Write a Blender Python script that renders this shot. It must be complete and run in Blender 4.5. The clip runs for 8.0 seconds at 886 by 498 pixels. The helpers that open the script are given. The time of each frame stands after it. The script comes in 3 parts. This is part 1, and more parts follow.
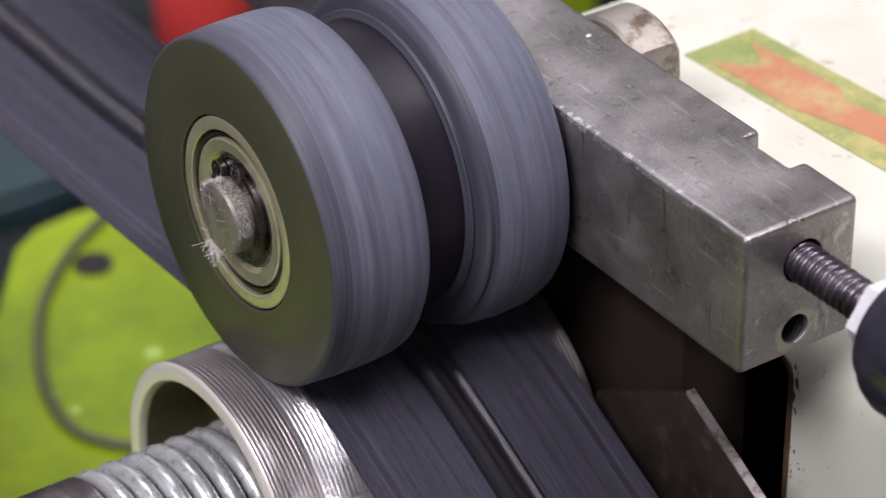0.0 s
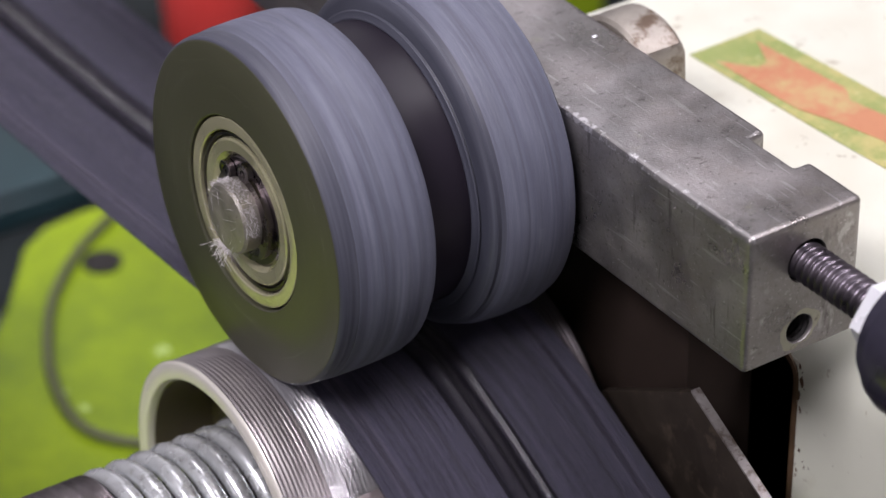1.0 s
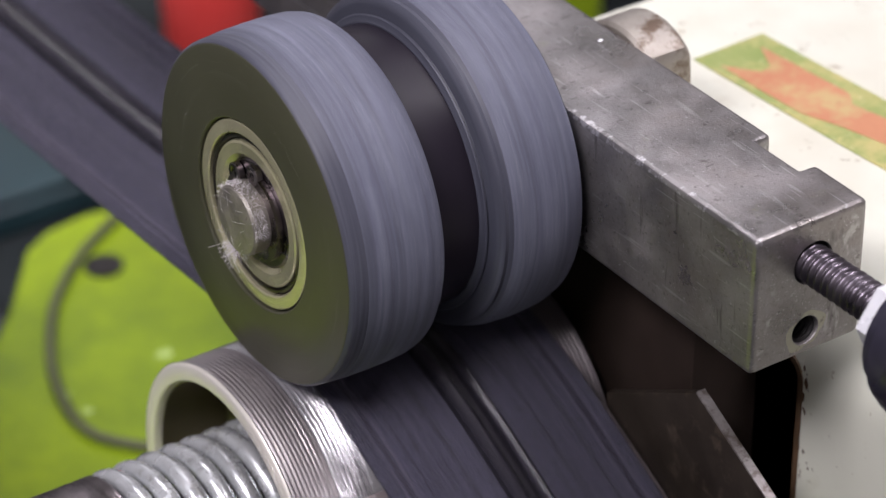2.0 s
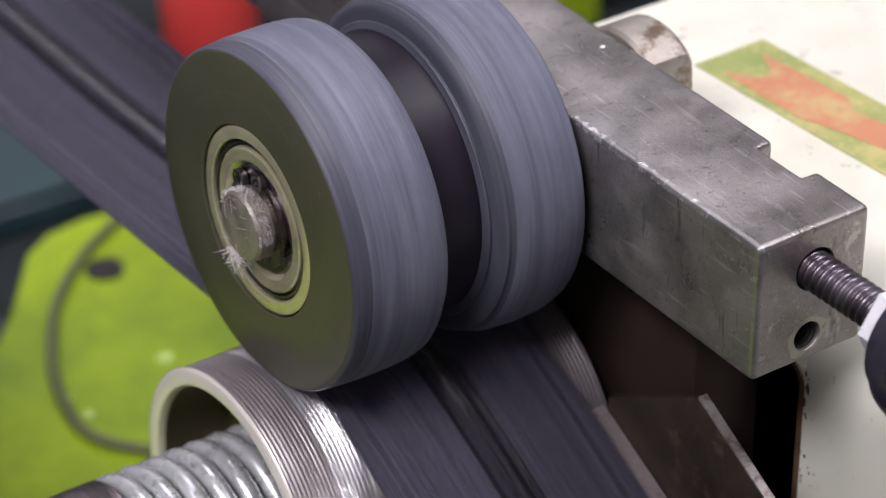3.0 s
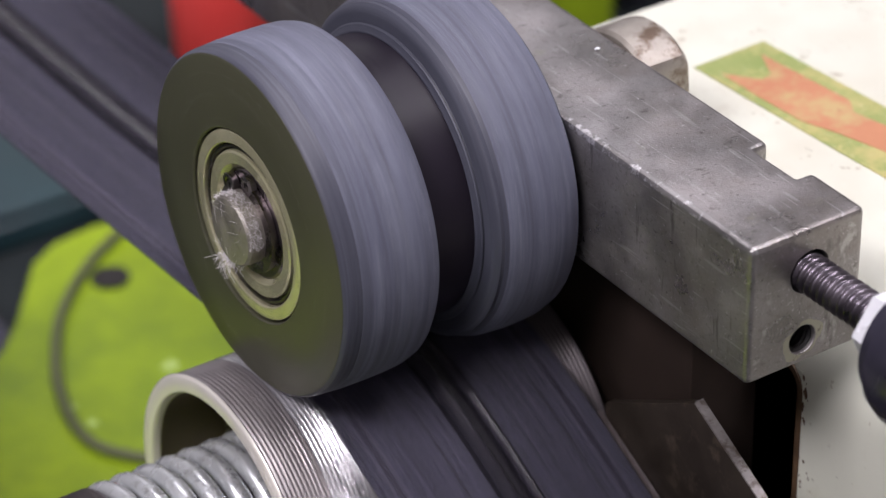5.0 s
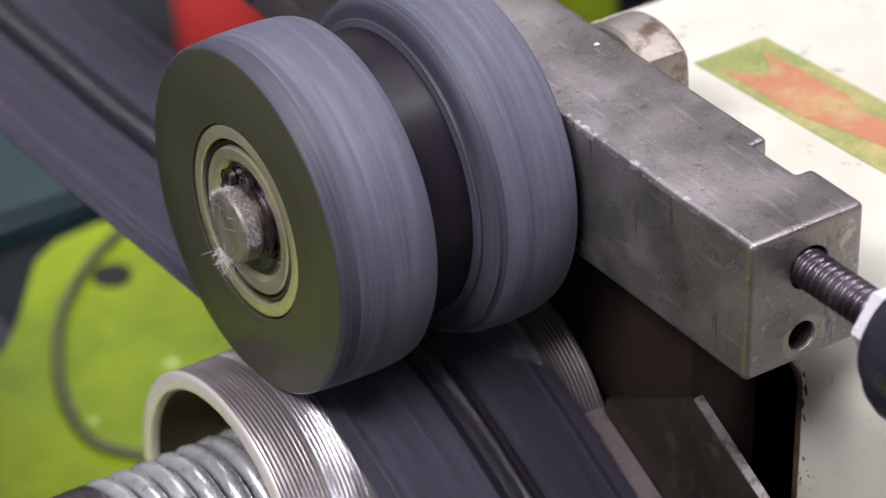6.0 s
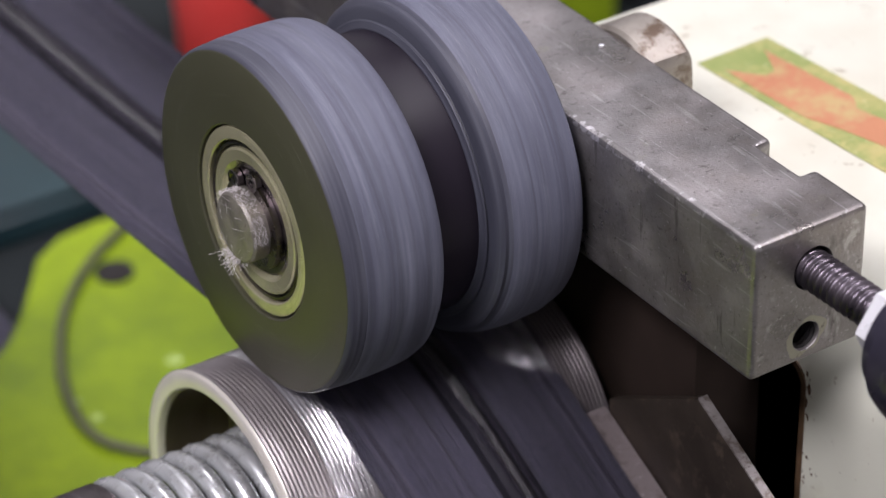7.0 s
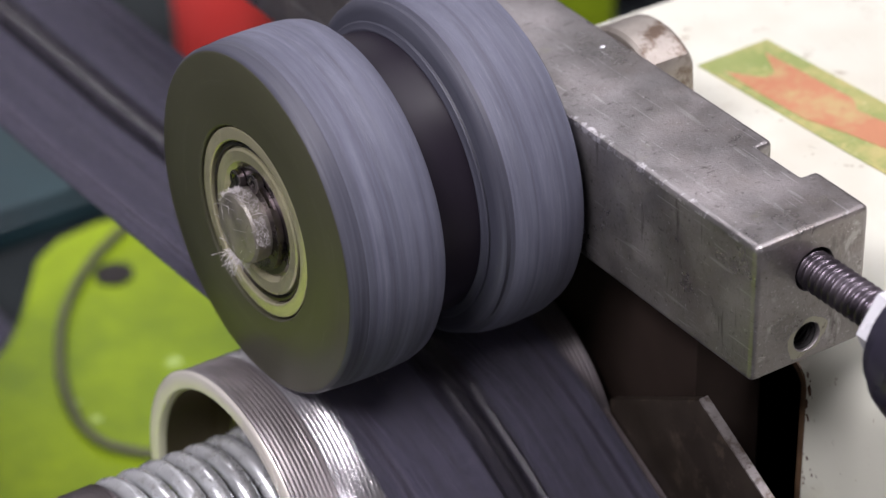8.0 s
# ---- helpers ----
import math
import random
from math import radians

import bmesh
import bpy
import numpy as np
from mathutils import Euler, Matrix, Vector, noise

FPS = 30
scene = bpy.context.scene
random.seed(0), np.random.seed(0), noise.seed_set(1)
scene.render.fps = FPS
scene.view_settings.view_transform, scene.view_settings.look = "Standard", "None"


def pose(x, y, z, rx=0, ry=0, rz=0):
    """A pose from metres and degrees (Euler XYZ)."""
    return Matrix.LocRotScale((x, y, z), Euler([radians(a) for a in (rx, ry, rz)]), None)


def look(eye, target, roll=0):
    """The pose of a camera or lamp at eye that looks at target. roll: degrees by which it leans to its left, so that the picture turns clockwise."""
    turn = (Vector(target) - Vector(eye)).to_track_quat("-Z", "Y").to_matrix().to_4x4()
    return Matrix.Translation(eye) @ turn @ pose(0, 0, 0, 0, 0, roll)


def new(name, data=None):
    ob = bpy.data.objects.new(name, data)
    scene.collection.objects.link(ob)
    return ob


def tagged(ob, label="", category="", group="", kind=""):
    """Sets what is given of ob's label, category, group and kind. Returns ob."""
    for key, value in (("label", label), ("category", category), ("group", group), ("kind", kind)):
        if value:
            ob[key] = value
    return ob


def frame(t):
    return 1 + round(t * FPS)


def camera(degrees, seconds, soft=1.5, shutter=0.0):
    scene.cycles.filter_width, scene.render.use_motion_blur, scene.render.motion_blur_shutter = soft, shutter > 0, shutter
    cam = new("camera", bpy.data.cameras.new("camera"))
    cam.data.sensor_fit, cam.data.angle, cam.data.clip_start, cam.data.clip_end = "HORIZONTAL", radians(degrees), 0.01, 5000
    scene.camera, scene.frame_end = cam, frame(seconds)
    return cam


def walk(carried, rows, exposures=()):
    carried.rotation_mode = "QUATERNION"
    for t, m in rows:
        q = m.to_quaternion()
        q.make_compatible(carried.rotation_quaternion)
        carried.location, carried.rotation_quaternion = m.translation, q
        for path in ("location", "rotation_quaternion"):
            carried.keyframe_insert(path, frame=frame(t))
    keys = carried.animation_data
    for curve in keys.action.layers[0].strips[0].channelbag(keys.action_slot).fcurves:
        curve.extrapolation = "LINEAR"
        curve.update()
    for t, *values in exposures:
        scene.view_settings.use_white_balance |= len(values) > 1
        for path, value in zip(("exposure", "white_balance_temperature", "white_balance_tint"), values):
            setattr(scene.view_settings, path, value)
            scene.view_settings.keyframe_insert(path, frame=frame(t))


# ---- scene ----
MM = 0.001
LIFT = 160.0  # the wheel's axle stands this many mm above the workbench


def P(x, y, z):
    """A place in millimetres from the wheel's axle, in world metres."""
    return Vector((x * MM, y * MM, (z + LIFT) * MM))


def eye(x, y, z, rx, ry, rz):
    v = P(x, y, z)
    return pose(v.x, v.y, v.z, rx, ry, rz)


# ---- camera ----
PATH = [
    (0.0, eye(-208.13, -367.52, 265.76, 57.06, 0.42, -34.24)),
    (0.5, eye(-208.90, -369.01, 267.40, 57.00, 0.48, -34.16)),
    (1.0, eye(-208.59, -369.37, 267.80, 56.97, 0.51, -34.07)),
    (1.5, eye(-211.04, -370.33, 267.89, 57.12, 0.42, -34.16)),
    (3.0, eye(-215.70, -370.13, 271.20, 57.08, 0.22, -34.39)),
    (3.5, eye(-214.55, -370.79, 271.18, 57.10, 0.35, -34.30)),
    (4.0, eye(-211.99, -370.46, 268.70, 57.24, 0.44, -34.14)),
    (4.5, eye(-209.68, -371.51, 267.80, 57.32, 0.62, -34.01)),
    (6.0, eye(-205.22, -371.68, 265.56, 57.34, 0.93, -33.74)),
    (6.5, eye(-207.02, -371.40, 267.12, 57.23, 0.82, -33.81)),
    (7.0, eye(-208.17, -371.85, 268.52, 57.17, 0.81, -33.86)),
    (7.5, eye(-208.94, -372.61, 268.89, 57.21, 0.77, -33.86)),
    (8.0, eye(-209.88, -372.19, 268.56, 57.26, 0.71, -33.93)),
]
cam = camera(16.0, 8.0, soft=1.3, shutter=0.5)
cam.data.dof.use_dof = True
cam.data.dof.focus_distance = 0.492
cam.data.dof.aperture_fstop = 19.0
walk(cam, PATH)

# ---- light ----
world = bpy.data.worlds.new("workshop_air")
scene.world = world
world.use_nodes = True
world.node_tree.nodes["Background"].inputs[0].default_value = (0.90, 0.95, 1.0, 1)
world.node_tree.nodes["Background"].inputs[1].default_value = 0.25
scene.view_settings.exposure = 0.0


def lamp(name, at, target, w, h, watts, color):
    d = bpy.data.lights.new(name, "AREA")
    d.shape, d.size, d.size_y, d.energy, d.color = "RECTANGLE", w, h, watts, color
    o = new(name, d)
    o.matrix_world = look(at, target)
    return o


lamp("ceiling_lamp_light", (0.62, -0.50, 2.00), (0, 0, 0.16), 0.9, 0.45, 27, (0.97, 0.915, 1.0))
lamp("ceiling_lamp_light", (0.45, 0.55, 2.00), (0, 0, 0.16), 1.2, 0.5, 17, (0.95, 0.905, 1.0))
# Fill from the camera's left, added to brighten faces turned that way.
lamp("hanging_lamp_light", (-1.15, -0.50, 1.68), (0, 0, 0.16), 0.9, 0.5, 43, (0.97, 0.915, 1.0))


# ---- materials ----
def surface(name, a, b, rough=0.5, metal=0.0, scale=60.0, fine=900.0, bump=0.1, fleck=None, fleck_at=0.62, fleck_scale=400.0,
            stretch=(1, 1, 1), rough_var=0.15, coat=0.0, fine_mix=0.35, spec=0.5):
    """Two colours mixed by coarse and fine grain, with flecks or wear of a third, fine relief and uneven gloss."""
    m = bpy.data.materials.new(name)
    m.use_nodes = True
    nt = m.node_tree
    nd, ln = nt.nodes, nt.links
    bs = nd["Principled BSDF"]
    tc = nd.new("ShaderNodeTexCoord")
    mp = nd.new("ShaderNodeMapping")
    mp.inputs["Scale"].default_value = stretch
    ln.new(tc.outputs["Object"], mp.inputs[0])

    def grain(s, detail=6.0, r=0.6):
        n = nd.new("ShaderNodeTexNoise")
        n.inputs["Scale"].default_value, n.inputs["Detail"].default_value, n.inputs["Roughness"].default_value = s, detail, r
        ln.new(mp.outputs[0], n.inputs["Vector"])
        return n.outputs["Fac"]

    def ramp(fac, lo, hi):
        r = nd.new("ShaderNodeMapRange")
        r.inputs["From Min"].default_value, r.inputs["From Max"].default_value = lo, hi
        ln.new(fac, r.inputs["Value"])
        return r.outputs["Result"]

    def mix(fac, c1, c2):
        x = nd.new("ShaderNodeMix")
        x.data_type = "RGBA"
        if hasattr(fac, "is_linked"):
            ln.new(fac, x.inputs[0])
        else:
            x.inputs[0].default_value = fac
        for sock, c in ((x.inputs[6], c1), (x.inputs[7], c2)):
            if hasattr(c, "is_linked"):
                ln.new(c, sock)
            else:
                sock.default_value = (*c, 1)
        return x.outputs[2]

    big, small = grain(scale), grain(fine, 3.0)
    w = nd.new("ShaderNodeMath")
    w.operation = "MULTIPLY_ADD"
    ln.new(small, w.inputs[0])
    w.inputs[1].default_value = fine_mix
    ln.new(ramp(big, 0.3, 0.7), w.inputs[2])
    col = mix(ramp(w.outputs[0], 0.1, 1.0 + fine_mix * 0.6), a, b)
    if fleck:
        f1 = ramp(grain(fleck_scale, 5.0, 0.7), fleck_at, fleck_at + 0.1)
        col = mix(f1, col, fleck)
    ln.new(col, bs.inputs["Base Color"])
    rr = nd.new("ShaderNodeMapRange")
    rr.inputs["To Min"].default_value, rr.inputs["To Max"].default_value = max(0.03, rough - rough_var), min(1, rough + rough_var)
    rr.inputs["From Min"].default_value, rr.inputs["From Max"].default_value = 0.3, 0.7
    ln.new(big, rr.inputs["Value"])
    ln.new(rr.outputs["Result"], bs.inputs["Roughness"])
    bs.inputs["Metallic"].default_value = metal
    bs.inputs["Coat Weight"].default_value = coat
    bs.inputs["Specular IOR Level"].default_value = spec
    if bump:
        bp = nd.new("ShaderNodeBump")
        bp.inputs["Strength"].default_value, bp.inputs["Distance"].default_value = bump, 0.0004
        ln.new(w.outputs[0], bp.inputs["Height"])
        ln.new(bp.outputs[0], bs.inputs["Normal"])
    return m


def overlay(m, color, scale, lo, hi, gain=1.0, stretch=(1, 1, 1), detail=4.0, turn=0.0):
    """Lays stains, streaks or dust of one colour over a material, where a grain of that scale and stretch is high."""
    nt = m.node_tree
    nd, ln = nt.nodes, nt.links
    bs = nd["Principled BSDF"]
    base = bs.inputs["Base Color"].links[0].from_socket
    tc, mp = nd.new("ShaderNodeTexCoord"), nd.new("ShaderNodeMapping")
    mp.inputs["Scale"].default_value = stretch
    mp.inputs["Rotation"].default_value[2] = radians(turn)
    ln.new(tc.outputs["Object"], mp.inputs[0])
    n = nd.new("ShaderNodeTexNoise")
    n.inputs["Scale"].default_value, n.inputs["Detail"].default_value, n.inputs["Roughness"].default_value = scale, detail, 0.7
    ln.new(mp.outputs[0], n.inputs["Vector"])
    r = nd.new("ShaderNodeMapRange")
    r.inputs["From Min"].default_value, r.inputs["From Max"].default_value, r.inputs["To Max"].default_value = lo, hi, gain
    ln.new(n.outputs["Fac"], r.inputs["Value"])
    x = nd.new("ShaderNodeMix")
    x.data_type = "RGBA"
    ln.new(r.outputs["Result"], x.inputs[0])
    ln.new(base, x.inputs[6])
    x.inputs[7].default_value = (*color, 1)
    ln.new(x.outputs[2], bs.inputs["Base Color"])
    return m


TREAD = surface("dusty_rubber", (0.062, 0.064, 0.096), (0.118, 0.122, 0.172), 0.60, 0, 260, 1100, 0.8, (0.25, 0.26, 0.33), 0.61, 420, rough_var=0.12)
overlay(TREAD, (0.046, 0.048, 0.066), 700, 0.45, 0.72, 0.8, (1, 0.05, 0.05))
overlay(TREAD, (0.25, 0.265, 0.33), 420, 0.56, 0.76, 0.55, (1, 0.12, 0.12), 3)
overlay(TREAD, (0.30, 0.325, 0.40), 170, 0.50, 0.74, 0.4, (1, 0.8, 0.8), 9)
overlay(TREAD, (0.34, 0.355, 0.44), 900, 0.52, 0.64, 0.5, (1, 0.8, 0.8), 8)
overlay(TREAD, (0.44, 0.455, 0.54), 420, 0.56, 0.66, 0.5, (1, 0.8, 0.8), 12)
overlay(TREAD, (0.56, 0.575, 0.65), 300, 0.615, 0.67, 0.5, (1, 0.9, 0.9), 14)
overlay(TREAD, (0.70, 0.71, 0.76), 1300, 0.665, 0.70, 0.8)
overlay(TREAD, (0.030, 0.033, 0.046), 900, 0.56, 0.66, 0.5, (1, 0.7, 0.7), 8)
overlay(TREAD, (0.042, 0.044, 0.064), 380, 0.50, 0.64, 0.5, (1, 0.02, 0.02), 3)
SHOULDER = surface("smooth_dark_rubber", (0.040, 0.041, 0.058), (0.062, 0.064, 0.088), 0.5, 0, 200, 1500, 0.2, (0.22, 0.24, 0.29), 0.66, 600, rough_var=0.08)
overlay(SHOULDER, (0.11, 0.115, 0.145), 1500, 0.5, 0.7, 0.7, (1, 0.03, 0.03), 2)
FACE = surface("dark_polymer_face", (0.050, 0.050, 0.030), (0.064, 0.064, 0.040), 0.34, 0, 70, 1400, 0.05, (0.26, 0.26, 0.22), 0.70, 1300, rough_var=0.05, spec=0.38)
GROOVE = surface("black_gloss_core", (0.008, 0.006, 0.010), (0.017, 0.013, 0.021), 0.42, 0, 90, 900, 0.04, spec=0.22)
overlay(FACE, (0.30, 0.30, 0.26), 850, 0.655, 0.71, 0.7)
overlay(FACE, (0.16, 0.16, 0.13), 300, 0.63, 0.71, 0.5, (1, 1, 0.4), 8)
overlay(FACE, (0.30, 0.30, 0.28), 520, 0.69, 0.71, 0.5, (1, 0.6, 0.8), 3)
BEARING = surface("bearing_steel", (0.47, 0.44, 0.28), (0.58, 0.55, 0.38), 0.24, 0.6, 120, 1800, 0.03)
SHIELD = surface("bearing_shield", (0.42, 0.40, 0.25), (0.52, 0.50, 0.33), 0.26, 0.6, 120, 1500, 0.03)
# Dark seal; also puts the shade of holes and threads into colour.
DARKGAP = surface("seal_and_hole_black", (0.005, 0.004, 0.004), (0.014, 0.011, 0.010), 0.7, 0, 200, 1500, 0.05)
SHAFT = surface("worn_shaft_steel", (0.19, 0.175, 0.15), (0.36, 0.33, 0.29), 0.45, 0.6, 250, 2500, 0.3, (0.10, 0.05, 0.035), 0.62, 500)
CLIPSTEEL = surface("dark_spring_steel", (0.12, 0.105, 0.105), (0.24, 0.21, 0.22), 0.30, 1, 200, 1500, 0.1)
KNURL = surface("knurled_steel", (0.27, 0.245, 0.25), (0.42, 0.385, 0.39), 0.33, 0.75, 150, 2200, 0.05, (0.16, 0.12, 0.10), 0.66, 300)
# Rubbed steel by the tape, with the highlight band put into its colour.
KNURL_BRIGHT = surface("bright_band_steel", (0.60, 0.585, 0.605), (0.78, 0.765, 0.785), 0.25, 0.8, 150, 2200, 0.05)
# Far end band, darkened so the lamp's reflection dulls there.
KNURL_DULL = surface("dull_far_steel", (0.115, 0.102, 0.105), (0.22, 0.197, 0.202), 0.36, 0.6, 150, 2200, 0.05, (0.08, 0.06, 0.05), 0.6, 300)
CHAMFER = surface("turned_steel_lip", (0.66, 0.62, 0.56), (0.80, 0.76, 0.70), 0.34, 0.3, 90, 1500, 0.08, (0.30, 0.24, 0.17), 0.68, 260)
BRASS = surface("oily_brass", (0.22, 0.19, 0.10), (0.34, 0.30, 0.17), 0.4, 0.7, 90, 900, 0.1)
INNER = surface("oily_bore", (0.09, 0.075, 0.05), (0.22, 0.185, 0.125), 0.4, 0.5, 60, 900, 0.1)
SPRING = surface("zinc_spring_wire", (0.50, 0.515, 0.525), (0.68, 0.695, 0.705), 0.27, 0.6, 120, 1500, 0.06, (0.30, 0.28, 0.25), 0.70, 400)
overlay(SPRING, (0.16, 0.15, 0.13), 320, 0.54, 0.70, 0.6)
overlay(KNURL, (0.22, 0.17, 0.14), 90, 0.55, 0.72, 0.45)
ARM = surface("scuffed_tool_steel", (0.19, 0.178, 0.172), (0.36, 0.335, 0.33), 0.40, 0.85, 85, 2200, 0.28, (0.09, 0.07, 0.06), 0.66, 620, rough_var=0.2, fine_mix=0.7)
overlay(ARM, (0.15, 0.12, 0.10), 70, 0.52, 0.72, 0.3, detail=8.0)
overlay(ARM, (0.22, 0.18, 0.14), 46, 0.50, 0.68, 0.3, detail=6.0)
overlay(ARM, (0.34, 0.34, 0.235), 150, 0.60, 0.74, 0.5, (1, 1, 0.45), 7.0)
overlay(ARM, (0.50, 0.485, 0.49), 30, 0.50, 0.72, 0.45, detail=9.0)
overlay(ARM, (0.07, 0.06, 0.055), 1100, 0.58, 0.68, 0.4)
overlay(ARM, (0.60, 0.58, 0.58), 1500, 0.63, 0.70, 0.7)
overlay(ARM, (0.50, 0.48, 0.47), 300, 0.64, 0.70, 0.6, (1, 0.08, 0.6), 2)
overlay(ARM, (0.55, 0.53, 0.53), 330, 0.67, 0.70, 0.4, (0.8, 0.12, 1), 2)
overlay(ARM, (0.58, 0.56, 0.56), 1500, 0.70, 0.74, 0.5, (1, 0.05, 1), 1, 34)
overlay(ARM, (0.55, 0.53, 0.53), 1800, 0.71, 0.75, 0.45, (1, 0.07, 1), 1, -22)
overlay(ARM, (0.07, 0.06, 0.058), 760, 0.61, 0.67, 0.5, detail=6.0)
overlay(ARM, (0.10, 0.085, 0.075), 420, 0.58, 0.68, 0.25, detail=7.0)
overlay(ARM, (0.08, 0.07, 0.065), 500, 0.62, 0.72, 0.6, (0.5, 1, 0.12), 3)
BLACKOX = surface("black_oxide_thread", (0.085, 0.072, 0.088), (0.17, 0.148, 0.17), 0.33, 1, 150, 1500, 0.08)
CHROME = surface("bright_nut", (0.80, 0.80, 0.84), (0.90, 0.90, 0.93), 0.28, 0.3, 90, 1200, 0.03)
KNOB = surface("dark_knob_plastic", (0.012, 0.011, 0.020), (0.026, 0.023, 0.038), 0.30, 0, 100, 900, 0.03)
WHITE = surface("cream_machine_enamel", (0.63, 0.63, 0.535), (0.68, 0.685, 0.585), 0.38, 0, 18, 500, 0.06, (0.42, 0.36, 0.26), 0.72, 55, coat=0.2)
overlay(WHITE, (0.26, 0.20, 0.13), 190, 0.64, 0.72, 0.75)
overlay(WHITE, (0.50, 0.44, 0.33), 14, 0.52, 0.75, 0.5)
overlay(WHITE, (0.40, 0.34, 0.26), 60, 0.60, 0.78, 0.35, detail=8)
overlay(WHITE, (0.14, 0.11, 0.08), 420, 0.69, 0.73, 0.7)
RUST = surface("rusty_rim", (0.045, 0.024, 0.012), (0.15, 0.085, 0.042), 0.75, 0, 160, 900, 0.4)
# Brown steel lowered to near black: recess shade is put into this colour.
CAVE = surface("recess_dark_brown", (0.012, 0.008, 0.006), (0.028, 0.018, 0.014), 0.7, 0.0, 30, 500, 0.2, spec=0.2)
PLATE = surface("dull_guide_plate", (0.030, 0.023, 0.018), (0.075, 0.058, 0.045), 0.5, 0.6, 45, 700, 0.15, (0.035, 0.025, 0.02), 0.62, 110)
overlay(PLATE, (0.15, 0.115, 0.085), 200, 0.54, 0.68, 0.6, detail=9.0)
overlay(PLATE, (0.035, 0.026, 0.02), 60, 0.5, 0.7, 0.6)
EDGE = surface("ground_plate_edge", (0.17, 0.15, 0.145), (0.36, 0.335, 0.325), 0.45, 0.6, 180, 1300, 0.3, (0.10, 0.075, 0.06), 0.52, 260)
overlay(EDGE, (0.085, 0.06, 0.045), 420, 0.50, 0.62, 0.75, detail=8.0)
WORN = surface("bright_worn_edge", (0.20, 0.19, 0.185), (0.38, 0.36, 0.355), 0.38, 0.85, 90, 1500, 0.4, (0.66, 0.64, 0.65), 0.53, 460)
NUT = surface("stained_nut_steel", (0.22, 0.195, 0.17), (0.44, 0.40, 0.35), 0.4, 0.6, 90, 1300, 0.2, (0.15, 0.105, 0.075), 0.53, 110)
HALO = surface("pale_dried_oil", (0.30, 0.29, 0.22), (0.42, 0.40, 0.31), 0.5, 0.4, 300, 1500, 0.1, (0.20, 0.18, 0.14), 0.58, 500)
STRIP = surface("rubbed_guide_strip", (0.20, 0.168, 0.168), (0.34, 0.295, 0.298), 0.42, 0.4, 60, 900, 0.3, (0.14, 0.11, 0.10), 0.64, 160)
overlay(STRIP, (0.16, 0.13, 0.125), 240, 0.54, 0.70, 0.6, detail=8.0)
overlay(STRIP, (0.075, 0.055, 0.05), 110, 0.48, 0.62, 0.7, detail=9.0)
overlay(STRIP, (0.60, 0.56, 0.57), 900, 0.63, 0.69, 0.7)
GREEN = surface("lime_machine_paint", (0.090, 0.145, 0.008), (0.33, 0.455, 0.016), 0.42, 0, 13, 160, 0.05, (0.40, 0.50, 0.10), 0.68, 70, spec=0.2)
RED = surface("red_paint", (0.72, 0.055, 0.050), (0.82, 0.085, 0.075), 0.40, 0, 30, 300, 0.04)
TEAL = surface("teal_case", (0.010, 0.028, 0.034), (0.024, 0.058, 0.068), 0.5, 0, 20, 200, 0.05)
DARK = surface("dark_bench_steel", (0.009, 0.012, 0.013), (0.022, 0.027, 0.028), 0.7, 0, 9, 200, 0.1, spec=0.15)
BEIGE = surface("beige_plastic", (0.26, 0.22, 0.15), (0.34, 0.29, 0.21), 0.5, 0, 30, 300, 0.04)
BLISTER = surface("pale_blistered_paint", (0.28, 0.40, 0.08), (0.40, 0.50, 0.18), 0.6, 0, 300, 900, 0.3)
CABLE = surface("grey_cable_sheath", (0.060, 0.068, 0.030), (0.10, 0.11, 0.05), 0.6, 0, 60, 500, 0.05)
STICKG = surface("faded_green_label", (0.20, 0.27, 0.07), (0.32, 0.34, 0.12), 0.5, 0, 60, 700, 0.03, (0.62, 0.50, 0.22), 0.62, 140)
overlay(STICKG, (0.50, 0.42, 0.17), 90, 0.46, 0.62, 0.75)
overlay(STICKG, (0.56, 0.52, 0.30), 500, 0.58, 0.7, 0.5)
STICKR = surface("faded_orange_print", (0.42, 0.165, 0.085), (0.52, 0.24, 0.125), 0.5, 0, 60, 700, 0.03, (0.56, 0.45, 0.20), 0.66, 160)
overlay(STICKR, (0.46, 0.36, 0.16), 80, 0.50, 0.64, 0.8)
overlay(STICKR, (0.40, 0.17, 0.09), 260, 0.60, 0.72, 0.6)
FIBRE = surface("pale_lint", (0.72, 0.68, 0.70), (0.82, 0.78, 0.80), 0.7, 0, 100, 900, 0)
PLASTER = surface("workshop_plaster", (0.34, 0.335, 0.33), (0.41, 0.405, 0.40), 0.8, 0, 3, 60, 0.1)
CONCRETE = surface("concrete_floor", (0.20, 0.20, 0.19), (0.28, 0.28, 0.27), 0.8, 0, 2, 40, 0.2)
# Glow of the added panel behind the north wall's opening.
LUMI = bpy.data.materials.new("backdrop_glow")
LUMI.use_nodes = True
LUMI.node_tree.nodes["Principled BSDF"].inputs["Emission Color"].default_value = (0.93, 0.93, 1.0, 1)
LUMI.node_tree.nodes["Principled BSDF"].inputs["Emission Strength"].default_value = 0.55
COIL = surface("black_nylon_coil", (0.009, 0.008, 0.011), (0.020, 0.018, 0.024), 0.19, 0, 300, 2500, 0.05, rough_var=0.05, spec=0.72)


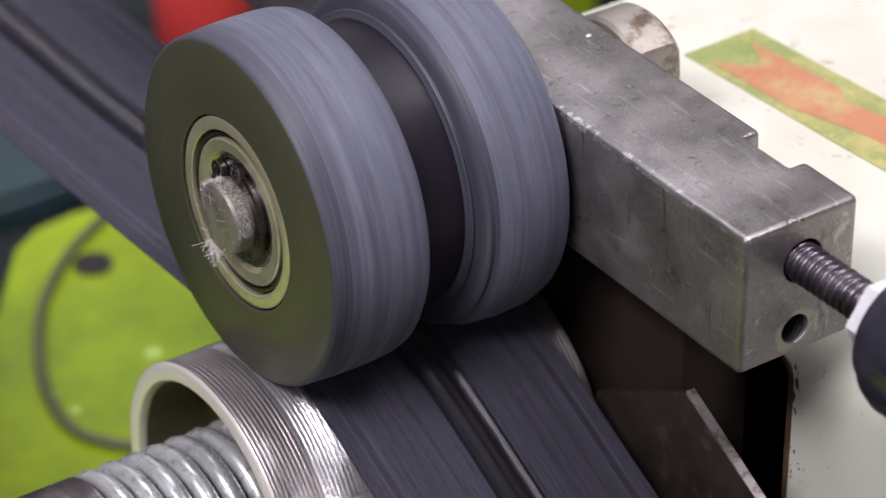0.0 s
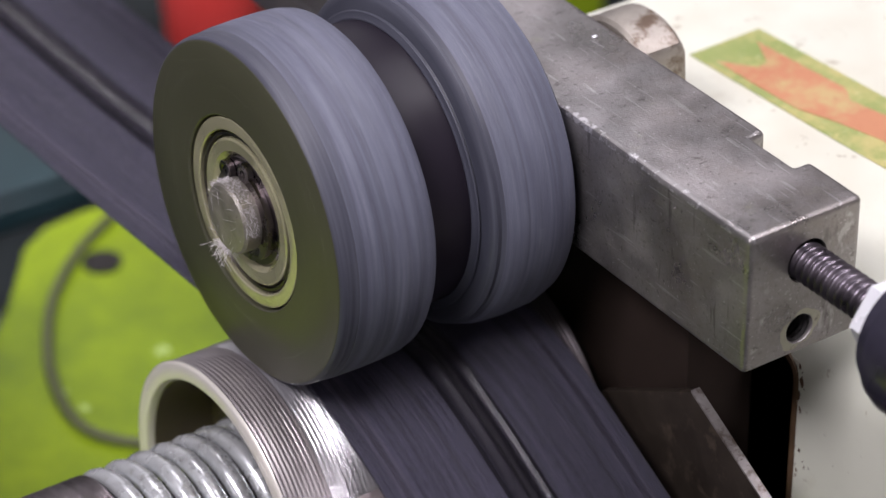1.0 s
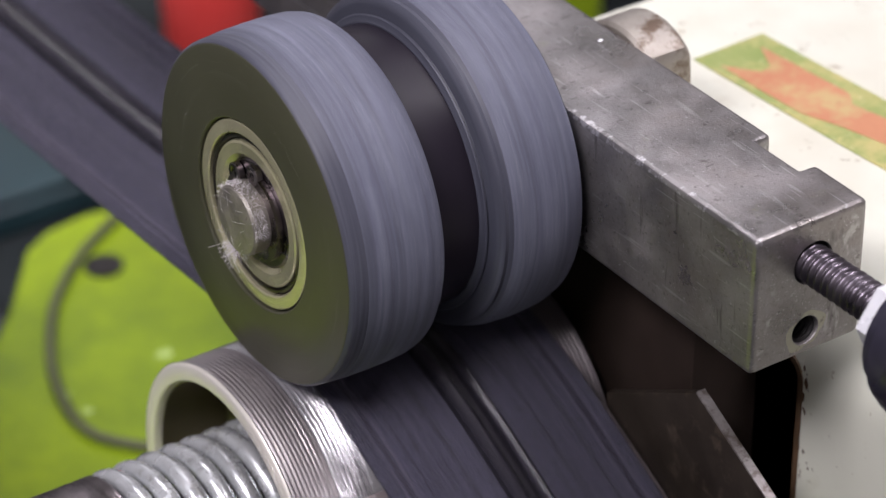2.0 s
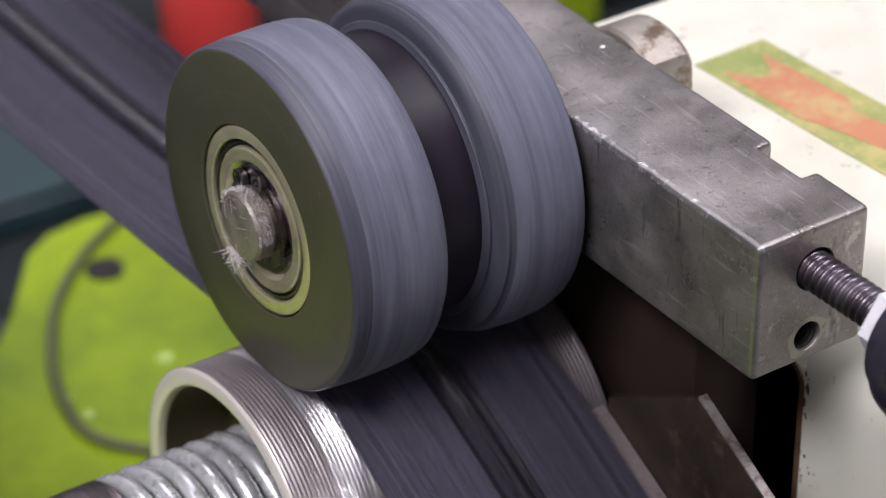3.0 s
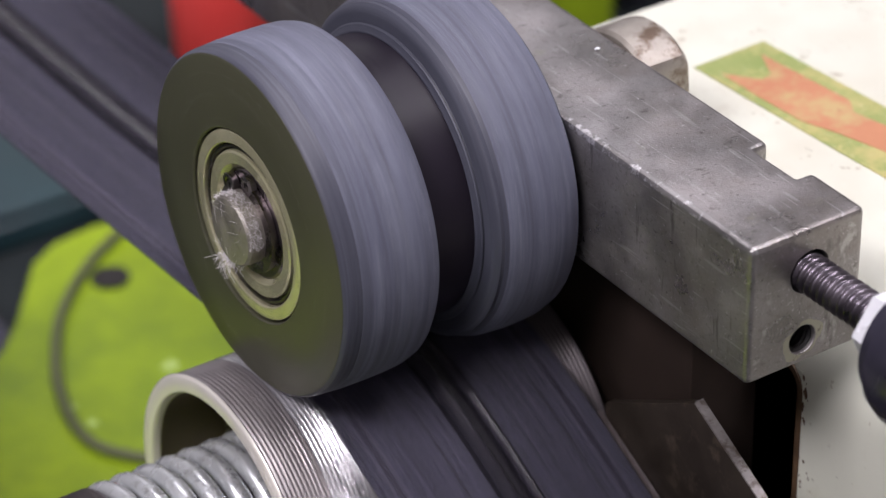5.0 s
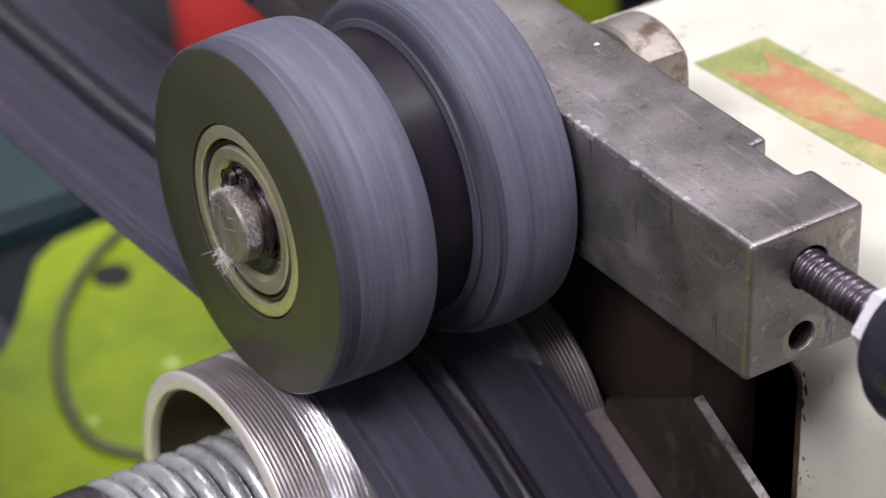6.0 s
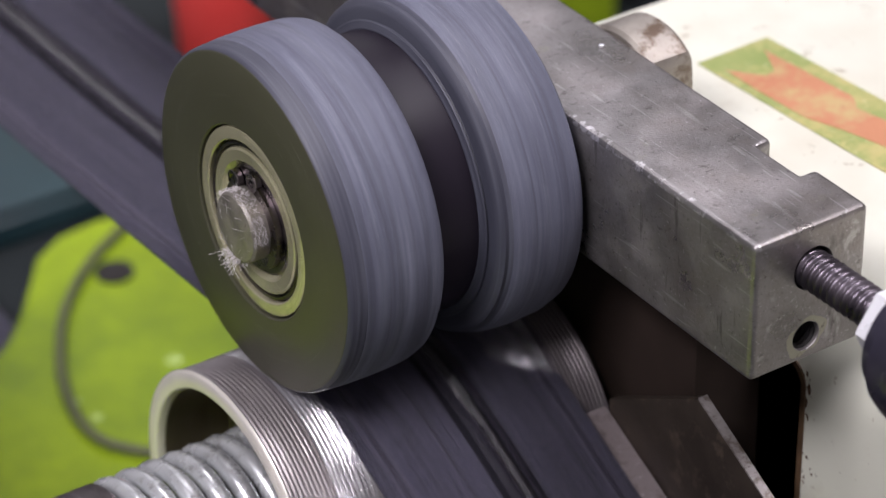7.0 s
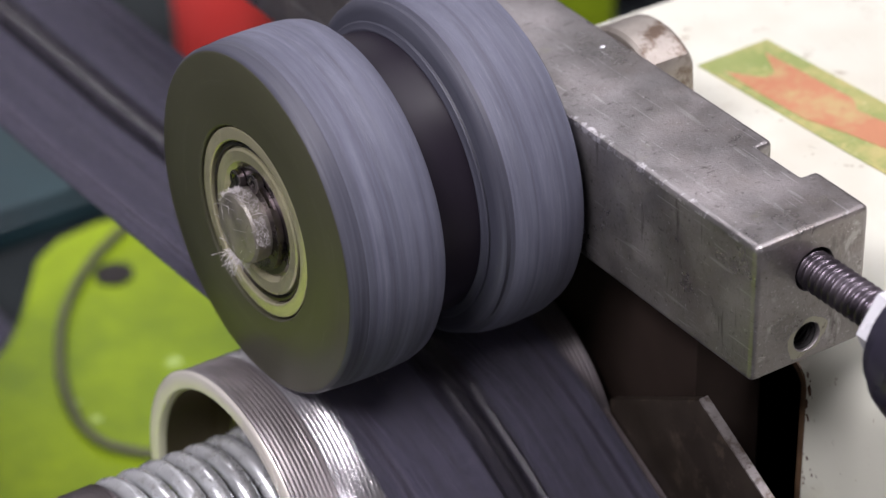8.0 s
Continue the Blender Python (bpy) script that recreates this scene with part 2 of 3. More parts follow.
def cloth():
    """Black woven polyester: a diagonal knit relief with lighter yarn tops."""
    m = surface("woven_black_tape", (0.014, 0.013, 0.018), (0.026, 0.024, 0.032), 0.8, 0, 200, 2500, 0.0, spec=0.2)
    nt = m.node_tree
    nd, ln = nt.nodes, nt.links
    bs = nd["Principled BSDF"]
    tc = nd.new("ShaderNodeTexCoord")
    info = nd.new("ShaderNodeObjectInfo")
    shift = nd.new("ShaderNodeVectorMath")
    shift.operation = "MULTIPLY_ADD"
    ln.new(info.outputs["Random"], shift.inputs[0])
    shift.inputs[1].default_value = (0.37, 0.91, 0.0)
    ln.new(tc.outputs["Object"], shift.inputs[2])
    mp = nd.new("ShaderNodeMapping")
    mp.inputs["Rotation"].default_value, mp.inputs["Scale"].default_value = (0, 0, radians(24)), (0.75, 1.15, 1.0)
    ln.new(shift.outputs[0], mp.inputs[0])
    knit = nd.new("ShaderNodeTexVoronoi")
    knit.inputs["Scale"].default_value, knit.inputs["Randomness"].default_value = 2100.0, 0.75
    ln.new(mp.outputs[0], knit.inputs["Vector"])
    mu = nd.new("ShaderNodeMapRange")
    mu.inputs["From Min"].default_value, mu.inputs["From Max"].default_value = 0.58, 0.04
    ln.new(knit.outputs["Distance"], mu.inputs["Value"])
    bp = nd.new("ShaderNodeBump")
    bp.inputs["Strength"].default_value, bp.inputs["Distance"].default_value = 1.0, 0.0006
    ln.new(mu.outputs[0], bp.inputs["Height"])
    ln.new(bp.outputs[0], bs.inputs["Normal"])
    mx = nd.new("ShaderNodeMix")
    mx.data_type = "RGBA"
    ln.new(mu.outputs[0], mx.inputs[0])
    mx.inputs[6].default_value, mx.inputs[7].default_value = (0.002, 0.0018, 0.0035, 1), (0.210, 0.194, 0.330, 1)
    ln.new(mx.outputs[2], bs.inputs["Base Color"])
    bs.inputs["Sheen Weight"].default_value = 0.1
    overlay(m, (0.009, 0.008, 0.012), 420, 0.50, 0.66, 0.6, (1, 0.0, 0.0), 3)
    overlay(m, (0.010, 0.009, 0.015), 1500, 0.50, 0.66, 0.6, (0.6, 1.3, 1), 3)
    overlay(m, (0.34, 0.31, 0.46), 2600, 0.62, 0.70, 0.4)
    return m


CLOTH = cloth()
# Near black for the ladder's slots and the shade painted beside the coil.
COIL_BED = surface("coil_shade_black", (0.006, 0.0055, 0.008), (0.014, 0.013, 0.018), 0.9, 0, 300, 2500, 0.2, spec=0.15)
YARN = surface("twisted_black_yarn", (0.030, 0.027, 0.042), (0.075, 0.068, 0.10), 0.6, 0, 300, 2500, 0.3)

LADDER = surface("ladder_yarn", (0.055, 0.050, 0.075), (0.13, 0.12, 0.17), 0.6, 0, 300, 2500, 0.3)


# ---- mesh helpers (all in mm, axis of turned things along x) ----
def finish(name, bm, material, smooth=True):
    me = bpy.data.meshes.new(name)
    bmesh.ops.recalc_face_normals(bm, faces=bm.faces)
    bmesh.ops.scale(bm, vec=(MM, MM, MM), verts=bm.verts)
    bm.to_mesh(me)
    bm.free()
    for m in (material if isinstance(material, (list, tuple)) else [material]):
        me.materials.append(m)
    if smooth:
        me.shade_smooth()
        me.set_sharp_from_angle(angle=radians(32))
    return me


def part(name, bm, material, parent=None, label="", at=None, smooth=True):
    o = new(name, finish(name, bm, material, smooth))
    o.parent = parent
    if at is not None:
        o.location = at if parent is None else [c * MM for c in at]
    if label:
        o["label"] = label
    return o


def thing(name, at, label, category, group="", kind=""):
    o = new(name)
    o.empty_display_size = 0.01
    o.location = at
    return tagged(o, label, category, group, kind)


def lathe(profile, n=128, bm=None, closed=True):
    """Turns a closed (x, r) outline round the x axis."""
    bm = bm or bmesh.new()
    rings = []
    for x, r in profile:
        rings.append([bm.verts.new((x, r * math.cos(2 * math.pi * k / n), r * math.sin(2 * math.pi * k / n))) for k in range(n)])
    pairs = list(zip(rings, rings[1:] + rings[:1])) if closed else list(zip(rings, rings[1:]))
    for a, b in pairs:
        for k in range(n):
            j = (k + 1) % n
            bm.faces.new((a[k], a[j], b[j], b[k]))
    return bm


def solid_lathe(profile, n=96, bm=None):
    """Turns an open (x, r) outline and closes both ends with flat discs."""
    bm = bm or bmesh.new()
    rings = []
    for x, r in profile:
        rings.append([bm.verts.new((x, r * math.cos(2 * math.pi * k / n), r * math.sin(2 * math.pi * k / n))) for k in range(n)])
    for a, b in zip(rings, rings[1:]):
        for k in range(n):
            j = (k + 1) % n
            bm.faces.new((a[k], a[j], b[j], b[k]))
    bm.faces.new(rings[0])
    bm.faces.new(rings[-1])
    return bm


def relief(x0, x1, nx, nt, rfun, bm=None):
    """A turned skin from x0 to x1 whose radius is rfun(x, angle)."""
    bm = bm or bmesh.new()
    rows = []
    for i in range(nx + 1):
        x = x0 + (x1 - x0) * i / nx
        row = []
        for k in range(nt):
            th = 2 * math.pi * k / nt
            r = rfun(x, th)
            row.append(bm.verts.new((x, r * math.cos(th), r * math.sin(th))))
        rows.append(row)
    for a, b in zip(rows, rows[1:]):
        for k in range(nt):
            j = (k + 1) % nt
            bm.faces.new((a[k], a[j], b[j], b[k]))
    return bm, rows


def tube(points, r, n=8, bm=None, ends=True):
    """A round bar along points; r may be a list."""
    bm = bm or bmesh.new()
    pts = [Vector(p) for p in points]
    rings = []
    side = None
    for i, p in enumerate(pts):
        d = (pts[min(i + 1, len(pts) - 1)] - pts[max(i - 1, 0)]).normalized()
        if side is None:
            side = d.orthogonal().normalized()
        side = (side - d * side.dot(d)).normalized()
        up = d.cross(side)
        rad = r[i] if isinstance(r, (list, tuple)) else r
        rings.append([bm.verts.new(p + rad * (math.cos(2 * math.pi * k / n) * side + math.sin(2 * math.pi * k / n) * up)) for k in range(n)])
    for a, b in zip(rings, rings[1:]):
        for k in range(n):
            j = (k + 1) % n
            bm.faces.new((a[k], a[j], b[j], b[k]))
    if ends:
        bm.faces.new(rings[0])
        bm.faces.new(rings[-1])
    return bm


def prism(outline, axis, lo, hi, bevel=0.0, seg=3, wear=-1):
    """An outline in the other two axes (in order), drawn out along axis from lo to hi, edges rounded."""
    bm = bmesh.new()

    def v(p, d):
        q = list(p)
        q.insert(axis, d)
        return bm.verts.new(q)

    a, b = [v(p, lo) for p in outline], [v(p, hi) for p in outline]
    bm.faces.new(a)
    bm.faces.new(b)
    n = len(outline)
    for k in range(n):
        j = (k + 1) % n
        bm.faces.new((a[k], a[j], b[j], b[k]))
    bmesh.ops.recalc_face_normals(bm, faces=bm.faces)
    if bevel:
        bmesh.ops.bevel(bm, geom=list(bm.edges), offset=bevel, segments=seg, profile=0.6, affect="EDGES", clamp_overlap=True, material=wear)
    return bm


def box(x0, x1, y0, y1, z0, z1, bevel=0.0, seg=3):
    return prism([(x0, y0), (x1, y0), (x1, y1), (x0, y1)], 2, z0, z1, bevel, seg)


def arc(cx, cy, r, a0, a1, n):
    return [(cx + r * math.cos(radians(a0 + (a1 - a0) * i / n)), cy + r * math.sin(radians(a0 + (a1 - a0) * i / n))) for i in range(n + 1)]


# ---- sizes ----
ROLL_R, ROLL_Y, ROLL_Z = 28.0, -1.65, -57.45
TAPE_X0, TAPE_X1, TAPE_MID = 4.8, 46.4, 25.9
TAPE_R = ROLL_R + 0.35
EXIT = 26.0
ROLL_TURN, ROLL_SHIFT = -0.6, 0.85  # the roller stands slightly askew

# ---- room ----
def room():
    tagged(part("floor", box(-1800, 1800, -1800, 1800, -950, -900), CONCRETE, at=(0, 0, 0)), "grey concrete workshop floor", "floor", kind="structure")
    tagged(part("ceiling", box(-1800, 1800, -1800, 1800, 1900, 1950), PLASTER, at=(0, 0, 0.25)), "plain pale plaster workshop ceiling", "ceiling", kind="structure")
    # the north wall has an added opening, unseen, for a weak sheen on upper surfaces
    bm = bmesh.new()
    for x0, x1, z0, z1 in ((-1800, 300, -900, 2150), (1740, 1800, -900, 2150), (300, 1740, -900, 700), (300, 1740, 2000, 2150)):
        vs = [bm.verts.new((x, y, z)) for y in (1800, 1860) for x, z in ((x0, z0), (x1, z0), (x1, z1), (x0, z1))]
        for f in ((0, 1, 2, 3), (4, 5, 6, 7), (0, 1, 5, 4), (1, 2, 6, 5), (2, 3, 7, 6), (3, 0, 4, 7)):
            bm.faces.new([vs[k] for k in f])
    tagged(part("wall_north", bm, PLASTER, at=(0, 0, 0)), "plain pale plaster workshop wall with an added opening", "wall", kind="structure")
    win = thing("added_window", (0, 0, 0), "added unseen white-framed opening that lets in the backdrop's glow", "window", kind="structure")
    for b in ((300, 340, 700, 2000), (1700, 1740, 700, 2000), (340, 1700, 700, 740), (340, 1700, 1960, 2000), (1005, 1035, 740, 1960)):
        part("window_frame", box(b[0], b[1], 1815, 1850, b[2], b[3], 2), PLASTER, win)
    # Added glowing panel; it lifts reflections on the arm's and roller's tops.
    tagged(part("backdrop", box(-200, 2300, 2050, 2060, 300, 2400), LUMI, at=(0, 0, 0)), "added glowing panel outside the wall opening", "sky", kind="structure")
    for nm, b in (("wall_south", (-1800, 1800, -1860, -1800)),
                  ("wall_east", (1800, 1860, -1800, 1800)), ("wall_west", (-1860, -1800, -1800, 1800))):
        tagged(part(nm, box(*b, -900, 2150), PLASTER, at=(0, 0, 0)), "plain pale plaster workshop wall", "wall", kind="structure")
    bench = thing("workbench", (0, 0, 0), "dark steel workbench under the machine", "workbench")
    part("bench_top", box(-500, 620, -420, 760, -40, 0, 3), DARK, bench)
    for x in (-460, 580):
        for y in (-380, 720):
            part("leg", box(x - 25, x + 25, y - 25, y + 25, -900, -40, 2), DARK, bench)


room()


# ---- pressure wheel on its axle ----
def pressure_wheel():
    w = thing("pressure_wheel", P(0, 0, 0), "double rubber pressure wheel, dusty grey treads and black groove", "wheel")
    near = [(3.2, 17.0), (3.2, 29.33), (3.5, 29.42), (5.0, 29.55), (9.0, 29.65), (13.0, 29.60),
            (15.6, 29.40), (17.2, 28.95), (18.1, 28.05), (18.5, 26.2), (18.5, 17.0)]
    part("tyre", lathe(near, 160), TREAD, w, "grey-blue dusty rubber tread")
    part("shoulder", lathe([(0.0, 17.0), (0.0, 28.65), (0.35, 29.05), (0.8, 29.20), (1.2, 29.16), (1.5, 29.27), (2.0, 29.32), (2.3, 29.25), (2.6, 29.33), (3.0, 29.37), (3.2, 29.33), (3.2, 17.0)], 160),
         SHOULDER, w, "smooth dark rubber shoulder with turned rings")
    part("side_face", lathe([(0.0, 16.35), (-0.25, 16.6), (-0.25, 28.25), (-0.05, 28.60), (0.1, 28.60), (0.1, 17.0), (4.0, 17.0), (4.0, 16.35)], 160), FACE, w, "dark olive smooth side face")
    part("core", lathe([(18.5, 15), (18.5, 24.3), (18.9, 24.0), (27.5, 24.0), (27.5, 15)], 128),
         GROOVE, w, "glossy black groove core")
    part("flange", lathe([(27.5, 15), (27.5, 24.3), (27.7, 24.6), (27.85, 25.3), (28.1, 25.5), (28.3, 25.2), (28.5, 25.3), (28.5, 15)], 128), SHOULDER, w, "dark stepped rubber flange")
    far = [(28.5, 15), (28.5, 26.9), (28.8, 27.9), (29.5, 28.6), (30.2, 28.55), (30.8, 29.05), (33.0, 29.75), (37.0, 30.05), (41.5, 29.85), (44.0, 29.15), (45.1, 27.60), (45.4, 26.10), (45.4, 15)]
    bm = lathe(far, 160)
    for f in bm.faces:
        f.material_index = 1 if f.calc_center_median().x < 30.9 else 0
    part("tyre", bm, [TREAD, SHOULDER], w, "grey-blue dusty rubber tread, smooth at its inner rim")
    b = part("bearing_ring", lathe([(0.6, 16.12), (0.22, 15.95), (0.12, 15.7), (0.12, 13.95), (0.3, 13.75), (1.4, 13.7), (4, 13.7), (4, 16.12)], 128), BEARING, w, "polished bearing outer ring")
    part("seal_gap", lathe([(1.3, 13.7), (1.3, 12.3), (4, 12.3), (4, 13.7)], 96), DARKGAP, b)
    part("snap_ring", lathe([(0.9, 13.45), (0.62, 13.3), (0.62, 12.95), (0.9, 12.8), (1.4, 12.8), (1.4, 13.45)], 96), CLIPSTEEL, b, "thin dark retaining wire in the seal groove")
    for deg in (200, 215, 262):
        th = radians(deg)
        part("wire_end", box(-0.12, 0.12, -0.25, 0.25, -0.3, 0.3), DARKGAP, b, at=(0.72, 13.1 * math.cos(th), 13.1 * math.sin(th)))
    part("shield", lathe([(1.2, 12.5), (0.62, 12.35), (0.42, 12.0), (0.55, 10.2), (0.95, 9.75), (1.3, 9.4), (3.5, 9.4), (3.5, 12.5)], 128), SHIELD, b, "pale steel bearing shield")
    rnd = random.Random(21)
    bm = bmesh.new()
    for i in range(18):
        th, r0 = rnd.uniform(0, 2 * math.pi), rnd.uniform(17.5, 27.5)
        p = Vector((-0.30, r0 * math.cos(th), r0 * math.sin(th)))
        d = Vector((-0.12, rnd.gauss(0, 1), rnd.gauss(0, 1))).normalized() * rnd.uniform(0.3, 1.5)
        bend = Vector((0.0, rnd.gauss(0, 0.3), rnd.gauss(0, 0.3)))
        tube([p, p + d * 0.5 + bend, p + d], 0.015, 4, bm)
    part("lint", bm, FIBRE, w, "pale lint hairs on the face")["kind"] = "stuff"
    return w


WHEEL = pressure_wheel()


def axle():
    a = thing("axle_shaft", P(0, 0, 0), "worn steel axle with retaining clip and pale lint", "shaft")
    part("shaft", solid_lathe([(-3.3, 5.0), (-3.1, 5.6), (-2.6, 6.0), (0.4, 6.05), (0.4, 5.6), (1.6, 5.6), (1.6, 6.0), (69.0, 6.0)], 64), SHAFT, a)
    part("inner_ring", lathe([(1.2, 6.05), (1.1, 9.0), (1.4, 9.35), (4, 9.35), (4, 6.05)], 96), CLIPSTEEL, a, "dark bearing inner ring")
    # retaining clip: an open ring with two eyed ears
    bm = bmesh.new()
    outer, inner = [], []
    for i in range(57):
        th = radians(92 + 317 * i / 56)
        swell = 1.0 - 0.10 * abs(i / 56 - 0.5) * 2
        ro = 5.7 + 2.3 * swell
        outer.append((ro * math.cos(th), ro * math.sin(th)))
        inner.append((5.7 * math.cos(th), 5.7 * math.sin(th)))
    ringpts = outer + inner[::-1]
    a0 = [bm.verts.new((-0.1, *q)) for q in ringpts]
    a1 = [bm.verts.new((1.05, *q)) for q in ringpts]
    n = len(outer)
    for i in range(n - 1):
        j = 2 * n - 1 - i
        bm.faces.new((a0[i], a0[i + 1], a0[j - 1], a0[j]))
        bm.faces.new((a1[i], a1[i + 1], a1[j - 1], a1[j]))
    for i in range(2 * n):
        j = (i + 1) % (2 * n)
        bm.faces.new((a0[i], a0[j], a1[j], a1[i]))
    clip = part("retaining_clip", bm, CLIPSTEEL, a, "dark spring-steel retaining clip")
    for deg in (94, 47):
        th = radians(deg)
        ear = lathe([(-0.05, 0.7), (-0.12, 0.85), (-0.12, 1.55), (0.0, 1.7), (1.0, 1.7), (1.0, 0.7)], 24)
        part("ear", ear, CLIPSTEEL, clip, at=(0, 7.5 * math.cos(th), 7.5 * math.sin(th)))
        # Dark disc paints the shade inside the ear's eye.
        part("ear_hole", solid_lathe([(0.1, 0.76), (0.9, 0.76)], 16), DARKGAP, clip, at=(0, 7.5 * math.cos(th), 7.5 * math.sin(th)))
    # lint caught on the end
    rnd = random.Random(4)
    bm = bmesh.new()
    for i in range(24):
        th = rnd.uniform(0, 2 * math.pi)
        r0 = 5.9 * math.sqrt(rnd.uniform(0.25, 1))
        p = Vector((-3.35 + (0.6 if r0 > 5.2 else 0), r0 * math.cos(th), r0 * math.sin(th)))
        d = Vector((rnd.uniform(-0.5, 0.1), rnd.gauss(0, 1), rnd.gauss(0, 1))).normalized()
        bend = Vector((rnd.uniform(-0.2, 0.05), rnd.gauss(0, 0.5), rnd.gauss(0, 0.5)))
        ln_ = rnd.uniform(0.8, 2.6)
        tube([p + d * ln_ * s + bend * s * s for s in (0, 0.35, 0.7, 1)], 0.02, 4, bm)
    for i in range(640):
        th = rnd.uniform(radians(15), radians(185))
        p = Vector((rnd.uniform(-3.0, -0.6), 6.0 * math.cos(th), 6.0 * math.sin(th)))
        d = Vector((rnd.gauss(-0.1, 0.5), math.cos(th) * 0.7 + rnd.gauss(0, 0.5), math.sin(th) * 0.7 + rnd.gauss(0, 0.5)))
        tube([p, p + d * 0.3, p + d * 0.5 + Vector((rnd.gauss(0, 0.2), rnd.gauss(0, 0.2), -0.1))], 0.02, 4, bm)
    for i in range(110):
        p = Vector((rnd.uniform(-3.0, -0.8), rnd.gauss(2.6, 0.7), rnd.gauss(-6.6, 0.45)))
        d = Vector((rnd.gauss(-0.2, 0.6), rnd.gauss(0.4, 0.9), rnd.gauss(-0.6, 0.7)))
        tube([p, p + d * 0.8, p + d * 1.4 + Vector((rnd.gauss(0, 0.5), rnd.gauss(0, 0.5), rnd.gauss(-0.2, 0.4)))], 0.034, 4, bm)
    lint = part("lint", bm, FIBRE, a, "pale frayed lint fibres")
    lint["kind"] = "stuff"
    nut = solid_lathe([(68.2, 8), (68.2, 12.3), (68.8, 12.9), (76.2, 12.9), (77.0, 12.2), (77.0, 6)], 48)
    flat = [v for v in nut.verts if v.co.y < -8.2]
    for v in flat:
        v.co.y = -8.2 + (v.co.y + 8.2) * 0.15
    part("end_nut", nut, NUT, a, "stained steel hexagon end nut", at=(0, -6, 2.6))
    return a


axle()


# ---- knurled feed roller ----
def feed_roller():
    o = thing("feed_roller", P(0, ROLL_Y, ROLL_Z), "diamond-knurled steel feed roller with bright turned lip", "roller")
    x0, x1 = -7.6, 53.4
    nd_ = 110  # diamonds round the roller
    pitch = 2 * math.pi * ROLL_R / nd_

    def r(x, th):
        u = nd_ * th / (2 * math.pi)
        v = x / pitch
        a = abs((u + v) % 1.0 - 0.5) * 2
        b = abs((u - v) % 1.0 - 0.5) * 2
        fade = min(1.0, (x - x0) / 0.4, (x1 - x) / 0.4)
        row = abs((2 * v) % 1.0 - 0.5) * 2
        return ROLL_R - (0.42 * (1 - min(a, b) if min(a, b) < 0.8 else 0.2) + 0.26 * row) * fade - (0.6 * (1 - fade) if x > 20 else 0.0)

    bm, rows = relief(x0, x1, 300, nd_ * 4, r)
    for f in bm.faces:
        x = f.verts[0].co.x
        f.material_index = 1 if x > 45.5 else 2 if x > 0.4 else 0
    part("knurled_skin", bm, [KNURL, KNURL_DULL, KNURL_BRIGHT], o, "diamond-knurled steel skin, rubbed and highlight painted bright by the tape, darkened far end")
    part("lip", lathe([(-7.6, 27.95), (-7.95, 27.75), (-8.15, 27.4), (-8.2, 25.4), (-8.05, 24.9), (-7.6, 24.6), (-6.6, 24.5), (-6.6, 27.4), (-7.6, 27.4)], 160), CHAMFER, o, "bright turned steel lip")
    part("bore", lathe([(-6.6, 24.3), (-6.6, 26.7), (6.0, 26.7), (6.0, 24.0)], 128), INNER, o, "dark oily bore")
    part("web", lathe([(6.0, 9.0), (6.0, 26.5), (12.0, 26.5), (12.0, 9.0)], 96), INNER, o, "oily brown web inside the bore")
    part("hub", lathe([(1.5, 9.0), (1.5, 17.5), (2.0, 18.0), (6.0, 18.0), (6.0, 9.0)], 96), CLIPSTEEL, o, "dark spring seat inside the bore")
    for deg in (20, 140, 260):
        th = radians(deg)
        part("set_screw", solid_lathe([(4.6, 2.0), (4.4, 2.4), (6.0, 2.4)], 20), BRASS, o, "brassy set screw head", at=(0, 22.0 * math.cos(th), 22.0 * math.sin(th)))
    # Far end ring borrows the recess brown so it stays dull.
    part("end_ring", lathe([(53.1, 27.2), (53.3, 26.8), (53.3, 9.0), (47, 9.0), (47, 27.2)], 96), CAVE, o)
    return o


ROLLER = feed_roller()


def roller_spindle():
    o = thing("roller_spindle", P(0, ROLL_Y + ROLL_SHIFT, ROLL_Z), "zinc-plated coil spring round a steel spindle", "spindle")
    o.rotation_euler = (0, 0, radians(ROLL_TURN))
    part("spindle", solid_lathe([(-60, 6), (-60, 7.5), (60, 7.5), (60, 6)], 48), SHAFT, o)
    turns, p0 = 8, -26.5
    pts = []
    for i in range(turns * 36 + 1):
        th = 2 * math.pi * i / 36
        pts.append((p0 + 4.2 * i / 36, 13.7 * math.cos(th), 13.7 * math.sin(th)))
    part("spring", tube(pts, 1.85, 12), SPRING, o, "bright zinc-plated compression spring")
    nn = 64

    def r(x, th):
        u, v = nn * th / (2 * math.pi), x / 1.5
        return 15.4 - 0.4 * (1 - min(abs((u + v) % 1 - 0.5), abs((u - v) % 1 - 0.5)) * 2)

    c = thing("adjusting_collar", P(0, ROLL_Y + ROLL_SHIFT, ROLL_Z), "dark knurled steel collar against the coil spring", "collar")
    bm, rows = relief(-50, -28.5, 56, nn * 4, r)
    bm.faces.new(rows[0])
    bm.faces.new(rows[-1])
    part("knurled_body", bm, CLIPSTEEL, c, "dark knurled steel")
    part("collar_face", lathe([(-28.6, 7.5), (-28.6, 15.2), (-28.0, 14.8), (-27.7, 14.0), (-27.7, 7.5)], 64), CLIPSTEEL, c)
    return c


COLLAR = roller_spindle()


# ---- clamp arm ----
def clamp_arm():
    o = thing("clamp_arm", P(0, 0, 0), "scuffed square steel clamp arm with a notch", "machine arm")
    x0, x1, y0, y1, z0, z1 = 46.2, 68.0, -69.6, 120.0, -9.8, 14.6
